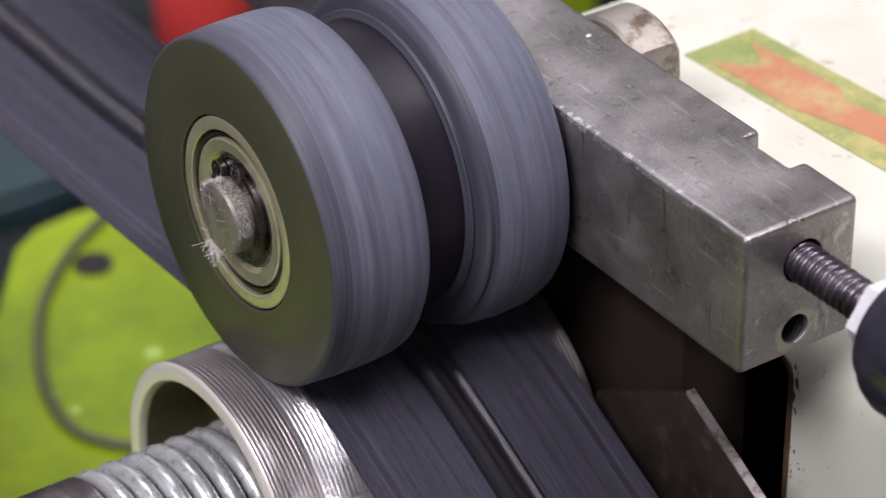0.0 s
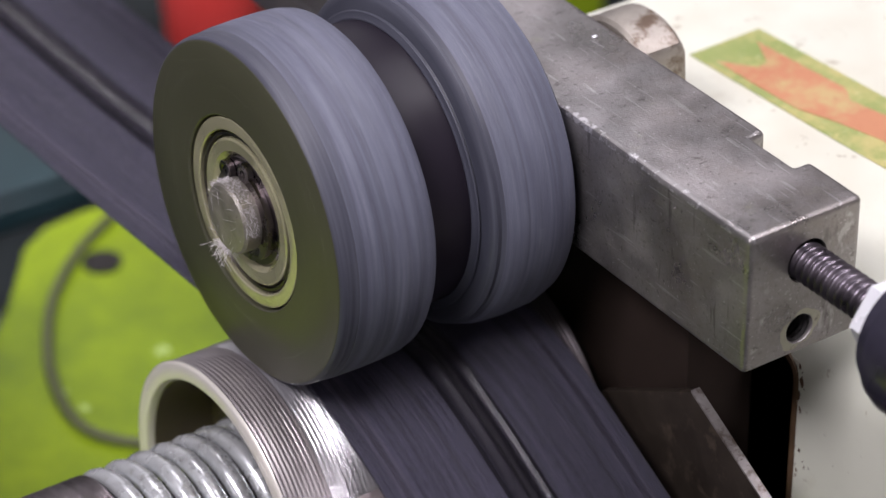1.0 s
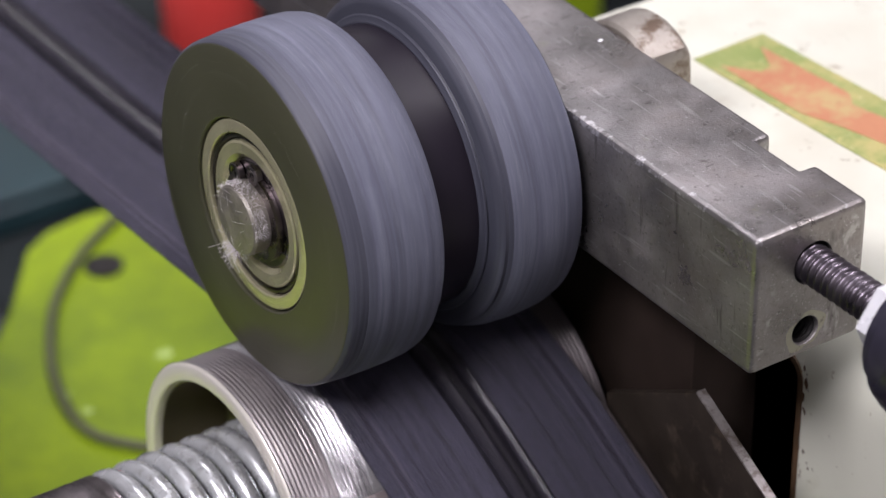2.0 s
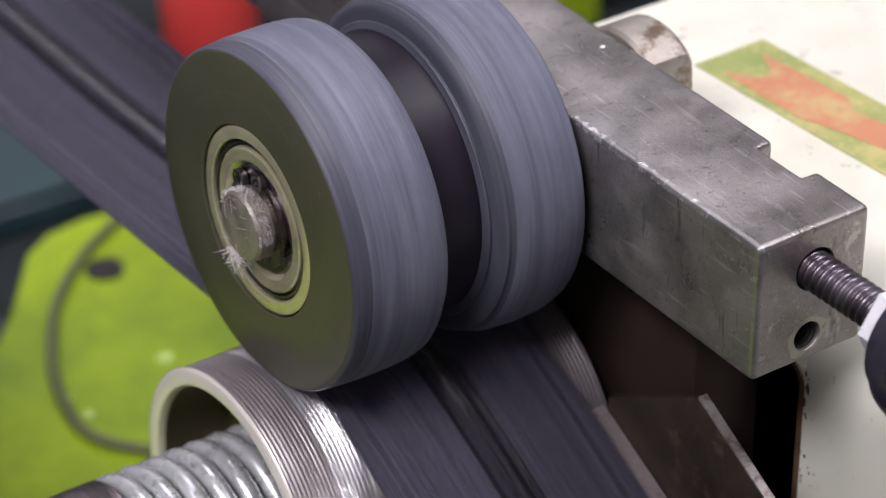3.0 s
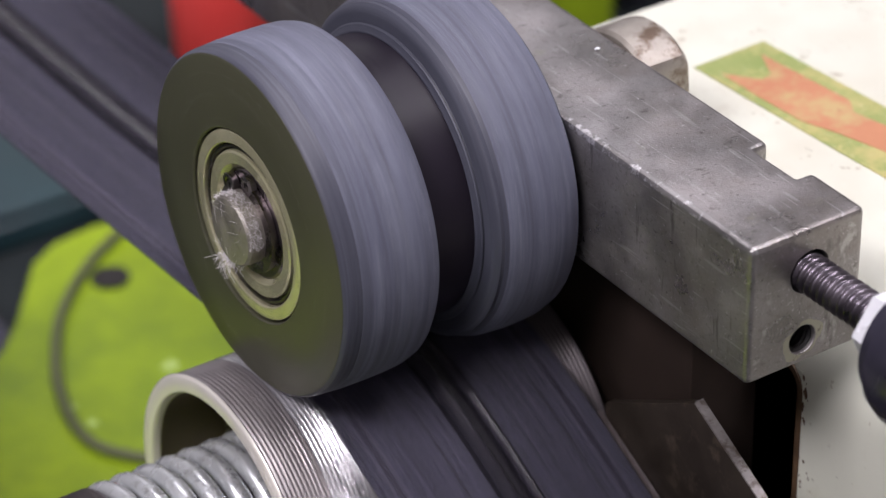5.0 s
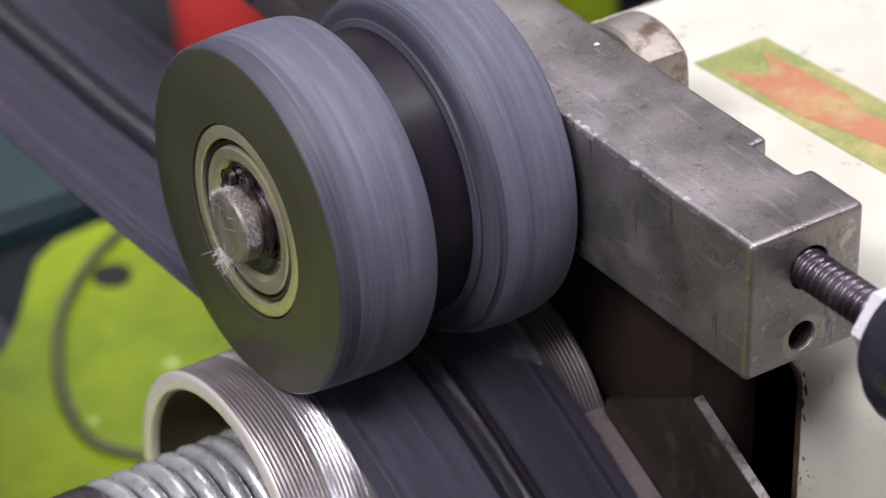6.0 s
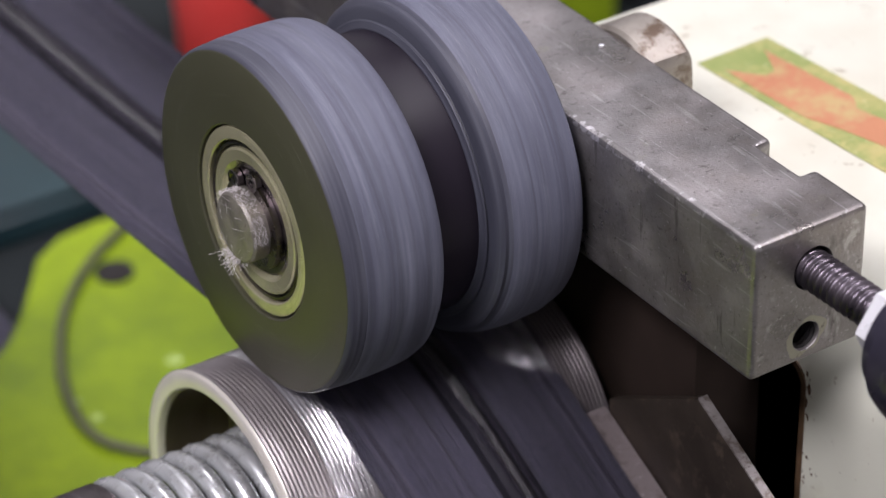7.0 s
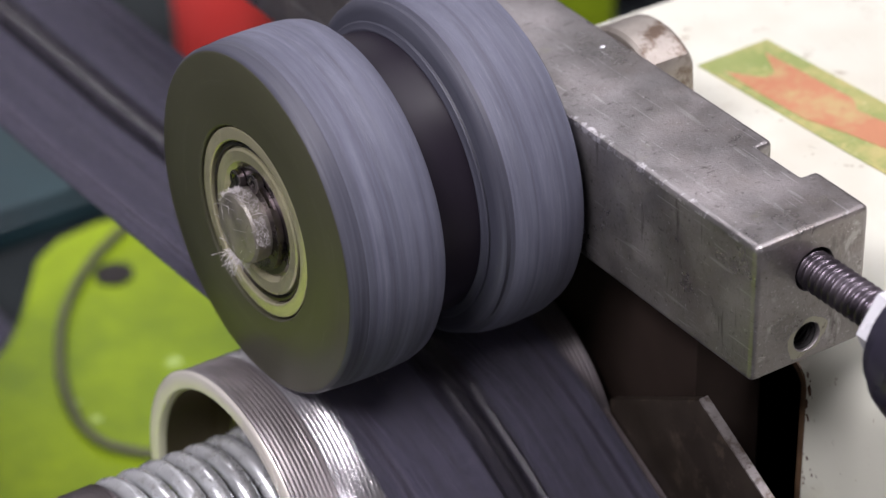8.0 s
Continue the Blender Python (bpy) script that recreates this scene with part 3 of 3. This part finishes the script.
    outline = [(x0, y0), (x1, y0), (x1, -57.0), (64.9, -57.0), (64.9, -46.4), (x1, -46.4), (x1, y1), (x0, y1)]
    bm = prism(outline, 2, z0, z1, 1.15, 4, 1)
    for f in bm.faces:
        c = f.calc_center_median()
        if f.material_index and not (c.z > z1 - 1.4 and (c.x < x0 + 1.4 or c.y < y0 + 1.4 and c.x < x0 + 7)):
            f.material_index = 0
    part("arm_body", bm, [ARM, WORN], o)
    chip = bmesh.new()
    bmesh.ops.create_icosphere(chip, subdivisions=1, radius=0.6)
    bmesh.ops.scale(chip, vec=(1.0, 0.7, 0.35), verts=chip.verts)
    part("metal_chip", chip, CHROME, o, "tiny bright metal chip", at=(63.9, -6.8, z1 + 0.15), smooth=False)
    # drilled: a tapped hole and the clearance hole of the adjusting screw
    body = next(c for c in o.children if c.name.startswith("arm_body"))
    for x, z, r, deep in ((56.9, -5.3, 2.5, 14), (57.7, 6.8, 3.7, 30)):
        cut = solid_lathe([(-3, r + 0.1), (0.0, r + 0.1), (0.15, r), (deep, r)], 40)
        bmesh.ops.rotate(cut, verts=cut.verts, cent=(0, 0, 0), matrix=Matrix.Rotation(radians(90), 3, "Z"))
        tool = part("drill", cut, DARKGAP, o, at=(x, y0, z))
        md = body.modifiers.new("drill", "BOOLEAN")
        md.object, md.operation, md.solver = tool, "DIFFERENCE", "EXACT"
        bpy.context.view_layer.update()
        me = bpy.data.meshes.new_from_object(body.evaluated_get(bpy.context.evaluated_depsgraph_get()))
        body.modifiers.clear()
        body.data = me
        bpy.data.objects.remove(tool)

    # a pale dried ring round the tapped hole
    rnd = random.Random(12)
    ring, rim, hem = bmesh.new(), [], []
    for k in range(40):
        th = 2 * math.pi * k / 40
        ro = 3.5 + 0.55 * math.sin(th * 2 + 0.6) + 0.25 * math.sin(th * 5) + rnd.uniform(-0.12, 0.12)
        rim.append(ring.verts.new((2.66 * math.cos(th), 0.0, 2.66 * math.sin(th))))
        hem.append(ring.verts.new((ro * math.cos(th), 0.0, ro * math.sin(th))))
    for k in range(40):
        ring.faces.new((rim[k], rim[(k + 1) % 40], hem[(k + 1) % 40], hem[k]))
    part("dried_oil_ring", ring, HALO, o, "pale dried oil round the tapped hole", at=(56.9, y0 - 0.03, -5.3))

    def r(x, th):
        return 2.5 - 0.4 * abs((x / 0.9 + th / (2 * math.pi)) % 1.0 - 0.5) * 2

    bm, rows = relief(0.6, 12, 100, 40, r)
    bmesh.ops.rotate(bm, verts=bm.verts, cent=(0, 0, 0), matrix=Matrix.Rotation(radians(90), 3, "Z"))
    # Thread in near black, so the hole's shade is in its colour.
    part("tapped_thread", bm, DARKGAP, o, "thread with the hole's shade in its near-black colour", at=(56.9, y0, -5.3))
    return o


clamp_arm()


def adjusting_screw():
    o = thing("adjusting_screw", P(57.7, -69.0, 6.6), "black threaded adjusting screw with bright nut and knob", "screw")
    o.rotation_euler = (radians(-4), 0, radians(-90 + 1))
    pitch = 1.5

    def r(x, th):
        f = (x / pitch + th / (2 * math.pi)) % 1.0
        return 2.75 + 0.55 * math.sin(math.pi * f) ** 1.2

    bm, rows = relief(-6, 22, 336, 96, r)
    bm.faces.new(rows[0])
    bm.faces.new(rows[-1])
    rod = part("threaded_rod", bm, BLACKOX, o, "black oxide threaded rod", smooth=False)
    rod.data.shade_smooth()
    nut = solid_lathe([(17.2, 4.4), (17.3, 6.2), (17.9, 6.9), (21.4, 6.9), (22.0, 6.4)], 6)
    part("lock_nut", nut, CHROME, o, "bright plated lock nut")
    knob = solid_lathe([(21.8, 6.0), (21.9, 8.8), (22.6, 9.7), (24.6, 9.9), (25.4, 11.4), (27.5, 12.0), (39, 11.8), (41, 10.8), (42, 9)], 64)
    part("knob", knob, KNOB, o, "dark smooth plastic knob")
    return o


adjusting_screw()


# ---- machine housing ----
def housing():
    o = thing("machine_housing", P(0, 0, 0), "cream enamelled machine housing with a dark recess", "machine housing")
    top, low, jamb, back, front = -8.0, -25.0, -55.0, 33.0, 70.0
    round_top = arc(front + 20, top - 20, 20, 180, 90, 14)
    body = [(front, -160)] + round_top + [(360, top), (360, -160)]
    part("body", prism(body, 1, -230, jamb), WHITE, o, "cream enamelled casting with a rounded shoulder")
    lintel = [q for q in round_top if q[1] > low + 0.5]
    part("lintel", prism([(front + 0.2, low)] + lintel + [(360, top), (360, low)], 1, jamb, back), WHITE, o)
    corner = [(jamb, low)] + arc(jamb + 4, low - 4, 4, 180, 90, 6)
    part("corner", prism(corner, 0, front + 0.15, front + 50), WHITE, o)
    rim = [(back - 2, low + 0.6)] + arc(jamb + 4, low - 4, 4.55, 90, 180, 8) + [(jamb - 0.55, -158)]
    inner = [(back - 2, low - 0.9)] + arc(jamb + 4, low - 4, 3.4, 90, 180, 8) + [(jamb + 0.6, -158)]
    part("rusty_rim", prism(rim + inner[::-1], 0, front - 0.2, front + 3.0), RUST, o, "rusty chipped rim of the opening")
    rnd = random.Random(9)
    bm = bmesh.new()
    for i in range(46):
        y = jamb - abs(rnd.gauss(0.6, 1.6)) - 0.2
        z = rnd.uniform(-95, low + 2)
        r0 = rnd.choice((0.18, 0.25, 0.35, 0.6))
        ring = [bm.verts.new((front - 0.03, y + r0 * rnd.uniform(0.5, 1.2) * math.cos(a), z + r0 * rnd.uniform(0.7, 2.2) * math.sin(a))) for a in [k * math.pi / 4 for k in range(8)]]
        bm.faces.new(ring)
    part("rust_spots", bm, RUST, o, "brown rust spots and runs")["kind"] = "stuff"
    part("recess_back", box(118, 122, -60, back, -158, low + 1), CAVE, o, "brown inner wall, recess shade in its colour")
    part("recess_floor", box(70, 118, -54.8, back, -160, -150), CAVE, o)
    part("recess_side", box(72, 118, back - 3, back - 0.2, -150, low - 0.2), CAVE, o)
    part("bearing_block", box(56, 70, -44, 40, -160, -10.0, 0.5), CAVE, o, "brown roller bracket, shade under the arm in its colour")
    return o


housing()


def label_sticker():
    o = thing("label_sticker", P(0, 0, -7.95), "faded green and orange printed label, worn edges", "sticker")
    part("backing", prism([(98.1, 10.6), (114.2, 11.0), (118.6, -46.0), (103.0, -62.0), (100.4, -28)], 2, 0.0, 0.12), STICKG, o)
    part("print", prism([(100.6, 6.0), (105.0, 0.0), (107.6, 0.6), (110.8, 7.4), (112.9, -14.6), (110.9, -18.0), (113.2, -28.5), (113.5, -44), (107.0, -44), (106.6, -31), (104.2, -22.2), (101.6, -15.0), (100.9, -5)], 2, 0.12, 0.2),
         STICKR, o, "faded orange printed shape")
    return o


label_sticker()


# ---- tape guide behind the roller ----
def tape_guide():
    o = thing("tape_guide", P(0, 0, 0), "dull steel tape guide with side plate", "guide")
    s, c = math.sin(radians(EXIT)), math.cos(radians(EXIT))
    ey, ez = ROLL_Y - TAPE_R * s, ROLL_Z + TAPE_R * c

    def down(d, lift=0.0):
        return (ey - d * c - lift * s, ez - d * s + lift * c)

    part("strip", prism([down(15.4, -2.4), down(72, -2.4), down(72, -4.5), down(19, -4.5)], 0, 2, 50.9, 0.4, 2), STRIP, o, "rubbed bright guide strip")
    side = [(-27.7, -39.2), (-51.2, -25.6), (-67.7, -34.4), (-105, -54.3), (-105, -80), (-70, -80), (-27.7, -54)]
    part("side_plate", prism(side, 0, 51.0, 52.9, 0.3, 2), PLATE, o, "dark dull side plate")
    edge = [(-51.3, -25.3), (-67.7, -34.1), (-105, -54.0), (-105, -54.5), (-67.7, -34.6), (-51.3, -25.8)]
    part("plate_edge", prism(edge, 0, 51.1, 52.8), EDGE, o, "bright ground upper edge")
    part("foot", box(20, 50, -104, -92, -160, -72, 1), PLATE, o)
    return o


tape_guide()


# ---- background on the bench ----
def background():
    bed = thing("machine_bed", P(0, 0, 0), "lime green painted machine bed with a bolt hole", "machine bed")
    outline = [(-270, -60)] + [(40, -60), (40, 34), (64, 34), (64, 40), (180, 60), (190, 120)] + [(180, 190), (130, 204), (82, 206), (73, 207.4), (62, 206), (54, 201), (40, 182), (32, 173), (10, 160), (-45, 150), (-270, 140)]
    part("bed_plate", prism(outline, 2, -142, -133, 2.5, 3), GREEN, bed, "lime green painted plate")
    for x, y in ((-250, -40), (20, -30), (150, 90), (-250, 120)):
        part("foot", box(x - 10, x + 10, y - 10, y + 10, -160, -142), DARK, bed)
    # Flat dark disc paints the hole's shade; the plate is not cut.
    h = part("bolt_hole", solid_lathe([(0, 4.6), (0.8, 4.6)], 32), DARKGAP, bed, "dark disc, the shade of a round hole in its colour")
    h.rotation_euler, h.location = (0, radians(-90), 0), (0.0655, 0.1835, -0.1331)
    rnd = random.Random(5)
    for x, y, r0 in ((59.4, 144.6, 1.9), (34.6, 135.6, 1.2), (34.0, 143.0, 0.9), (70.0, 128.0, 0.8)):
        bm = bmesh.new()
        ring = [(r0 * rnd.uniform(0.6, 1.3) * math.cos(k * math.pi / 5), r0 * rnd.uniform(0.6, 1.3) * math.sin(k * math.pi / 5)) for k in range(10)]
        lo = [bm.verts.new((px, py, 0)) for px, py in ring]
        hi = [bm.verts.new((px * 0.7, py * 0.7, 0.25)) for px, py in ring]
        bm.faces.new(hi)
        for k in range(10):
            bm.faces.new((lo[k], lo[(k + 1) % 10], hi[(k + 1) % 10], hi[k]))
        part("paint_blister", bm, BLISTER, bed, "pale blistered paint spot", at=(x, y, -133.02))
    cab = thing("cable", P(0, 0, 0), "grey-green cable lying in a loop on the bed", "cable")
    return bed


background()


def cable():
    cab = next(o for o in scene.objects if o.name == "cable")
    way = [(96, 214), (80, 202), (64.7, 192.5), (53.4, 182.8), (44.4, 172.1), (35.5, 156.4), (30.8, 143.8), (28.8, 132.4), (30.8, 123.5), (37.8, 114.9), (46, 110), (60, 106)]
    pts = []
    for i in range(len(way) - 1):
        p0, p1, p2, p3 = (Vector(way[max(0, min(len(way) - 1, i + k))]) for k in (-1, 0, 1, 2))
        for s in range(6):
            t = s / 6
            q = 0.5 * ((2 * p1) + (p2 - p0) * t + (2 * p0 - 5 * p1 + 4 * p2 - p3) * t * t + (3 * p1 - p0 - 3 * p2 + p3) * t ** 3)
            pts.append((q.x + 1.2, q.y - 0.6, -131.8))
    part("sheath", tube(pts, 1.25, 10), CABLE, cab)


cable()


def clutter():
    cap = thing("red_cap", P(163, 300, -160), "rounded red painted cap on the bench", "cap")
    body = solid_lathe([(0, 12), (0, 12.5), (2, 13), (24, 14), (38, 13.5), (46, 11), (50, 6)], 48)
    bmesh.ops.rotate(body, verts=body.verts, cent=(0, 0, 0), matrix=Matrix.Rotation(radians(-90), 3, "Y"))
    part("shell", body, RED, cap)
    case = thing("teal_case", P(100, 268, -160), "dark teal case on the bench", "case")
    part("body", box(-40, 12, -22, 24, 0, 8, 2), TEAL, case)
    part("lid", box(-39, 11, -21, 23, 8, 11, 1), TEAL, case)
    tin = thing("green_tin", P(245, 270, -160), "lime green painted tin on the bench", "tin")
    part("body", box(-16, 16, -20, 20, 0, 26, 3), GREEN, tin)
    part("lid", box(-16.5, 16.5, -20.5, 20.5, 26, 29, 1), GREEN, tin)
    blk = thing("black_box", P(294, 282, -160), "small black box on the bench", "box")
    part("body", box(-22, 22, -25, 25, 0, 40, 4), KNOB, blk)
    part("lid", box(-22.5, 22.5, -25.5, 25.5, 40, 44, 1.5), KNOB, blk)
    for nm, x, mat_, tag in (("grey_bottle", 196, TEAL, "small blue-grey bottle on the bench"), ("beige_bottle", 206.5, BEIGE, "small beige bottle on the bench")):
        b = thing(nm, P(x, 300, -160), tag, "bottle")
        shape = solid_lathe([(0, 4.0), (0.5, 4.6), (26, 4.6), (30, 2.4), (33, 2.2)], 32)
        bmesh.ops.rotate(shape, verts=shape.verts, cent=(0, 0, 0), matrix=Matrix.Rotation(radians(-90), 3, "Y"))
        part("bottle_body", shape, mat_, b)
        cap_ = solid_lathe([(33, 2.5), (38, 2.5)], 24)
        bmesh.ops.rotate(cap_, verts=cap_.verts, cent=(0, 0, 0), matrix=Matrix.Rotation(radians(-90), 3, "Y"))
        part("cap", cap_, KNOB, b)


clutter()


# ---- ceiling lamps ----
def ceiling_lamps():
    # Unseen cases over the three lights; the lowest covers the added side fill.
    for x, y, z in ((622, -502, 2060), (450, 552, 2060), (-1154, -502, 1755)):
        f = thing("ceiling_lamp", (x * MM, y * MM, z * MM), "white rectangular lamp case, added out of view over a light", "lamp", "ceiling lamps")
        part("case", box(-480, 480, -260, 260, 12, 60, 5), PLASTER, f)
        for sx in (-300, 300):
            part("hanger", box(sx - 4, sx + 4, -4, 4, 60, 2150 - z), PLASTER, f)


ceiling_lamps()


# ---- zipper chain ----
def zipper_path():
    """Segments of the closed way of the chain: kind, length, start, heading, radius."""
    s, c = math.sin(radians(EXIT)), math.cos(radians(EXIT))
    y1, z1 = ROLL_Y - TAPE_R * s, ROLL_Z + TAPE_R * c
    drop = 74.0
    y2, z2 = y1 - drop * c, z1 - drop * s
    r4 = 42.0
    cy, cz = y2 + r4 * s, z2 - r4 * c
    low = cz - r4
    r6 = (ROLL_Z + TAPE_R - low) / 2
    fixed = TAPE_R * radians(EXIT) + drop + r4 * radians(180 - EXIT) + r6 * math.pi
    want = fixed + (240 - ROLL_Y) + (240 - cy)
    n = round(want / LINK)
    far = (n * LINK - fixed + ROLL_Y + cy) / 2
    segs = [("line", far - ROLL_Y, (far, ROLL_Z + TAPE_R), 0.0, 0), ("arc", TAPE_R * radians(EXIT), (ROLL_Y, ROLL_Z), 0.0, TAPE_R),
            ("line", drop, (y1, z1), EXIT, 0), ("arc", r4 * radians(180 - EXIT), (cy, cz), EXIT, r4),
            ("line", far - cy, (cy, low), 180.0, 0), ("arc", r6 * math.pi, (far, ROLL_Z + TAPE_R - r6), 180.0, r6)]
    return segs, n


LINK = 5.6  # four teeth of 1.4 mm
SEGS, LINKS = zipper_path()
LOOP = LINKS * LINK


def on_path(s):
    """The place (y, z) and heading of the chain at s mm along its way."""
    s %= LOOP
    for kind, length, (y, z), a0, r in SEGS:
        if s <= length or kind == "arc" and a0 == 180.0:
            if kind == "line":
                a = radians(a0)
                return y - s * math.cos(a), z - s * math.sin(a), a0
            a = radians(a0) + s / r
            return y - r * math.sin(a), z + r * math.cos(a), math.degrees(a)
        s -= length


def link_meshes():
    """One link: two woven half tapes, the outer one from its edge, with ladder stitches, and the coil's loops."""
    h = LINK / 2 + 0.01
    tapes, ladders = [], []
    for sx in (-1, 1):
        half = TAPE_MID - TAPE_X0 if sx < 0 else TAPE_X1 - TAPE_MID
        # across the half tape, from its outer edge to the middle: ladder slots dark, coil's shade painted dark
        cuts = [half, half - 0.25, half - 3.0, half - 4.2, 3.6, 0.5, 0.25]
        top = [(sx * x, -0.15 if x in (half, 0.25) else 0.2) for x in cuts]
        under = [(sx * 0.5, -0.35), (sx * (half - 0.25), -0.35)]
        shift_x = half if sx < 0 else 0.0
        ring = [(x + shift_x, z) for x, z in top + under]
        bm = bmesh.new()
        lo = [bm.verts.new((x, -h, z)) for x, z in ring]
        hi = [bm.verts.new((x, h, z)) for x, z in ring]
        bm.faces.new(lo)
        bm.faces.new(hi)
        for k in range(len(ring)):
            j = (k + 1) % len(ring)
            bm.faces.new((lo[k], lo[j], hi[j], hi[k])).material_index = 1 if k in (2, 4) else 0
        tapes.append(finish("tape", bm, [CLOTH, COIL_BED]))
        bm = bmesh.new()
        cx = sx * (half - 3.6) + shift_x
        for k in range(4):
            y = -LINK / 2 + (k + 0.5) * LINK / 4
            tube([(cx - 1.0, y - 0.30, 0.20), (cx - 0.85, y - 0.05, 0.36), (cx + 0.8, y + 0.1, 0.36), (cx + 0.95, y + 0.35, 0.20)], 0.25, 6, bm)
        ladders.append(finish("ladder_stitch", bm, LADDER))
    bm = bmesh.new()
    for sx, off in ((-1, 0.0), (1, 0.7)):
        for k in range(4):
            y = -LINK / 2 + (k + 0.25) * 1.4 + off
            tube([(sx * 2.9, y + 0.55, 0.35), (sx * 2.5, y + 0.48, 0.95), (sx * 2.0, y + 0.42, 1.22), (sx * 1.5, y + 0.30, 1.28), (sx * 1.1, y + 0.05, 1.15), (sx * 1.0, y - 0.15, 0.7)], 0.18, 6, bm)
    stitch = finish("stitching", bm, YARN)
    bm = bmesh.new()
    single = {}
    pitch = LINK / 4
    teeth = []
    for k in range(4):
        for sx, off in ((-1, 0.0), (1, pitch / 2)):
            y = -LINK / 2 + (k + 0.25) * pitch + off
            teeth.append((sx, y))
            loop = [(sx * 2.6, y + 0.1, 0.35), (sx * 2.8, y, 0.8), (sx * 2.5, y - 0.03, 1.15), (sx * 1.8, y - 0.03, 1.1), (sx * 1.0, y, 1.12), (sx * 0.45, y, 1.32), (sx * -0.2, y, 1.45), (sx * -0.65, y, 1.1), (sx * -0.35, y + 0.04, 0.6), (sx * 0.9, y + 0.1, 0.42), (sx * 2.4, y + 0.25, 0.42)]
            thick = [0.20, 0.26, 0.28, 0.24, 0.24, 0.30, 0.33, 0.28, 0.24, 0.20, 0.20]
            tube(loop, thick, 8, bm)
            if k == 0:
                one = tube([(px, py - y, pz) for px, py, pz in loop], thick, 8)
                single[sx] = finish("tooth", one, COIL)
    coil = finish("coil", bm, COIL)
    return tapes, ladders, stitch, coil, [(y, single[sx]) for sx, y in teeth]


# ---- what moves ----
SPEED = 900.0  # mm a second
STOPS = ((0.44, 0.76), (3.26, 3.56), (6.13, 6.40))
ROLLER_STOPS = ((0.58, 0.68), (3.36, 3.56), (6.18, 6.30))
RAMP = 0.06


def pace(t, stops):
    v = 1.0
    for a, b in stops:
        if a - RAMP < t < b + RAMP:
            v = min(v, max(0.0, (a - t) / RAMP, (t - b) / RAMP))
    return v


def travel(stops):
    """How far the surface has run at each frame, in mm."""
    out, s = [0.0], 0.0
    for i in range(int(8 * FPS)):
        for k in range(10):
            s += SPEED * pace((i + (k + 0.5) / 10) / FPS, stops) / FPS / 10
        out.append(s)
    return out


def zipper_chain():
    z = thing("zipper_chain", P(TAPE_MID, 0, 0), "black coil zipper chain on woven tape", "zipper")
    tapes, ladders, stitch, coil, teeth = link_meshes()
    run = travel(STOPS)[round(3.5 * FPS)]
    links = []

    def stuff(name, mesh, parent):
        o = new(name, mesh)
        o.parent = parent
        o["kind"] = "stuff"

    for k in range(LINKS):
        pair = []
        for mesh, ladder in zip(tapes, ladders):
            t = new("tape", mesh)
            t.parent = z
            stuff("ladder_stitch", ladder, t)
            pair.append(t)
        t = pair[1]
        stuff("stitching", stitch, t)
        y, zz, a = on_path(run + k * LINK)
        if a < 90 and -75 < y < 215:
            for ty, me in teeth:
                o = new("tooth", me)
                o.parent = t
                o.location.y = ty * MM
        else:
            stuff("coil", coil, t)
        links.append(pair)
    return z, links


ZIPPER, LINK_OBS = zipper_chain()


def wander(t):
    """How the running tape strays past the wheel: sideways and up at the coil, in mm, and the dip of its inner half, in degrees."""
    keys = [(0.0, 0.8, 2.6, -5.0), (0.25, 0.7, 2.1, -4.0), (0.42, 0.0, 0.4, 3.0), (0.76, 0.0, 0.4, 3.0), (1.0, 1.1, 3.5, -6.0), (1.5, 0.8, 2.4, -5.5),
            (2.9, 0.2, 0.7, 3.0), (3.2, 0.0, 0.4, 2.0), (3.3, -0.3, 0.0, 0.0), (3.6, -0.3, 0.0, 0.0), (4.0, 0.3, 0.6, 2.0), (4.5, 0.6, 1.7, -5.5),
            (5.9, 0.7, 2.3, 11.0), (6.5, 0.5, 1.4, 9.0), (7.0, 0.5, 1.4, 10.0), (7.5, 0.5, 1.2, -1.5), (8.0, 0.5, 1.3, -3.0)]
    for (a, *u), (b, *v) in zip(keys, keys[1:]):
        if t <= b:
            f = (t - a) / (b - a)
            f = f * f * (3 - 2 * f)
            return [p + (q - p) * f for p, q in zip(u, v)]
    return keys[-1][1:]


def motions():
    run, roll = travel(STOPS), travel(ROLLER_STOPS)
    w, r = P(0, 0, 0), P(0, ROLL_Y + ROLL_SHIFT, ROLL_Z)
    times = [i / FPS for i in range(len(run))]
    stray = {t: wander(t) for t in times}
    walk(WHEEL, [(t, pose(*w, math.degrees(-s / 29.2))) for t, s in zip(times, run)])
    walk(ROLLER, [(t, pose(*r, math.degrees(s / ROLL_R), 0, ROLL_TURN)) for t, s in zip(times, roll)])
    walk(COLLAR, [(t, pose(*r, math.degrees(s / ROLL_R), 0, ROLL_TURN)) for t, s in zip(times, roll)])
    half = TAPE_MID - TAPE_X0
    for k, (outer, inner) in enumerate(LINK_OBS):
        rows = ([], [])
        for t, s in zip(times, run):
            y, z, a = on_path(s + k * LINK)
            x, lift, dip = stray[t]
            near = min(1.0, max(0.0, (2 - y) / 28)) if a < 90 else 0.0
            near = near * near * (3 - 2 * near)
            x = x * near - 3.2 * min(1.0, max(0.0, y / 90))
            edge = pose((x - half) * MM, y * MM, z * MM, a)
            rise = edge @ Matrix.Rotation(-math.asin(lift * near / half), 4, "Y")
            middle = edge @ Matrix.Rotation(radians(dip * near), 4, "Y")
            middle.translation = rise @ Vector((half * MM, 0, 0))
            rows[0].append((t, rise))
            rows[1].append((t, middle))
        walk(outer, rows[0])
        walk(inner, rows[1])


motions()
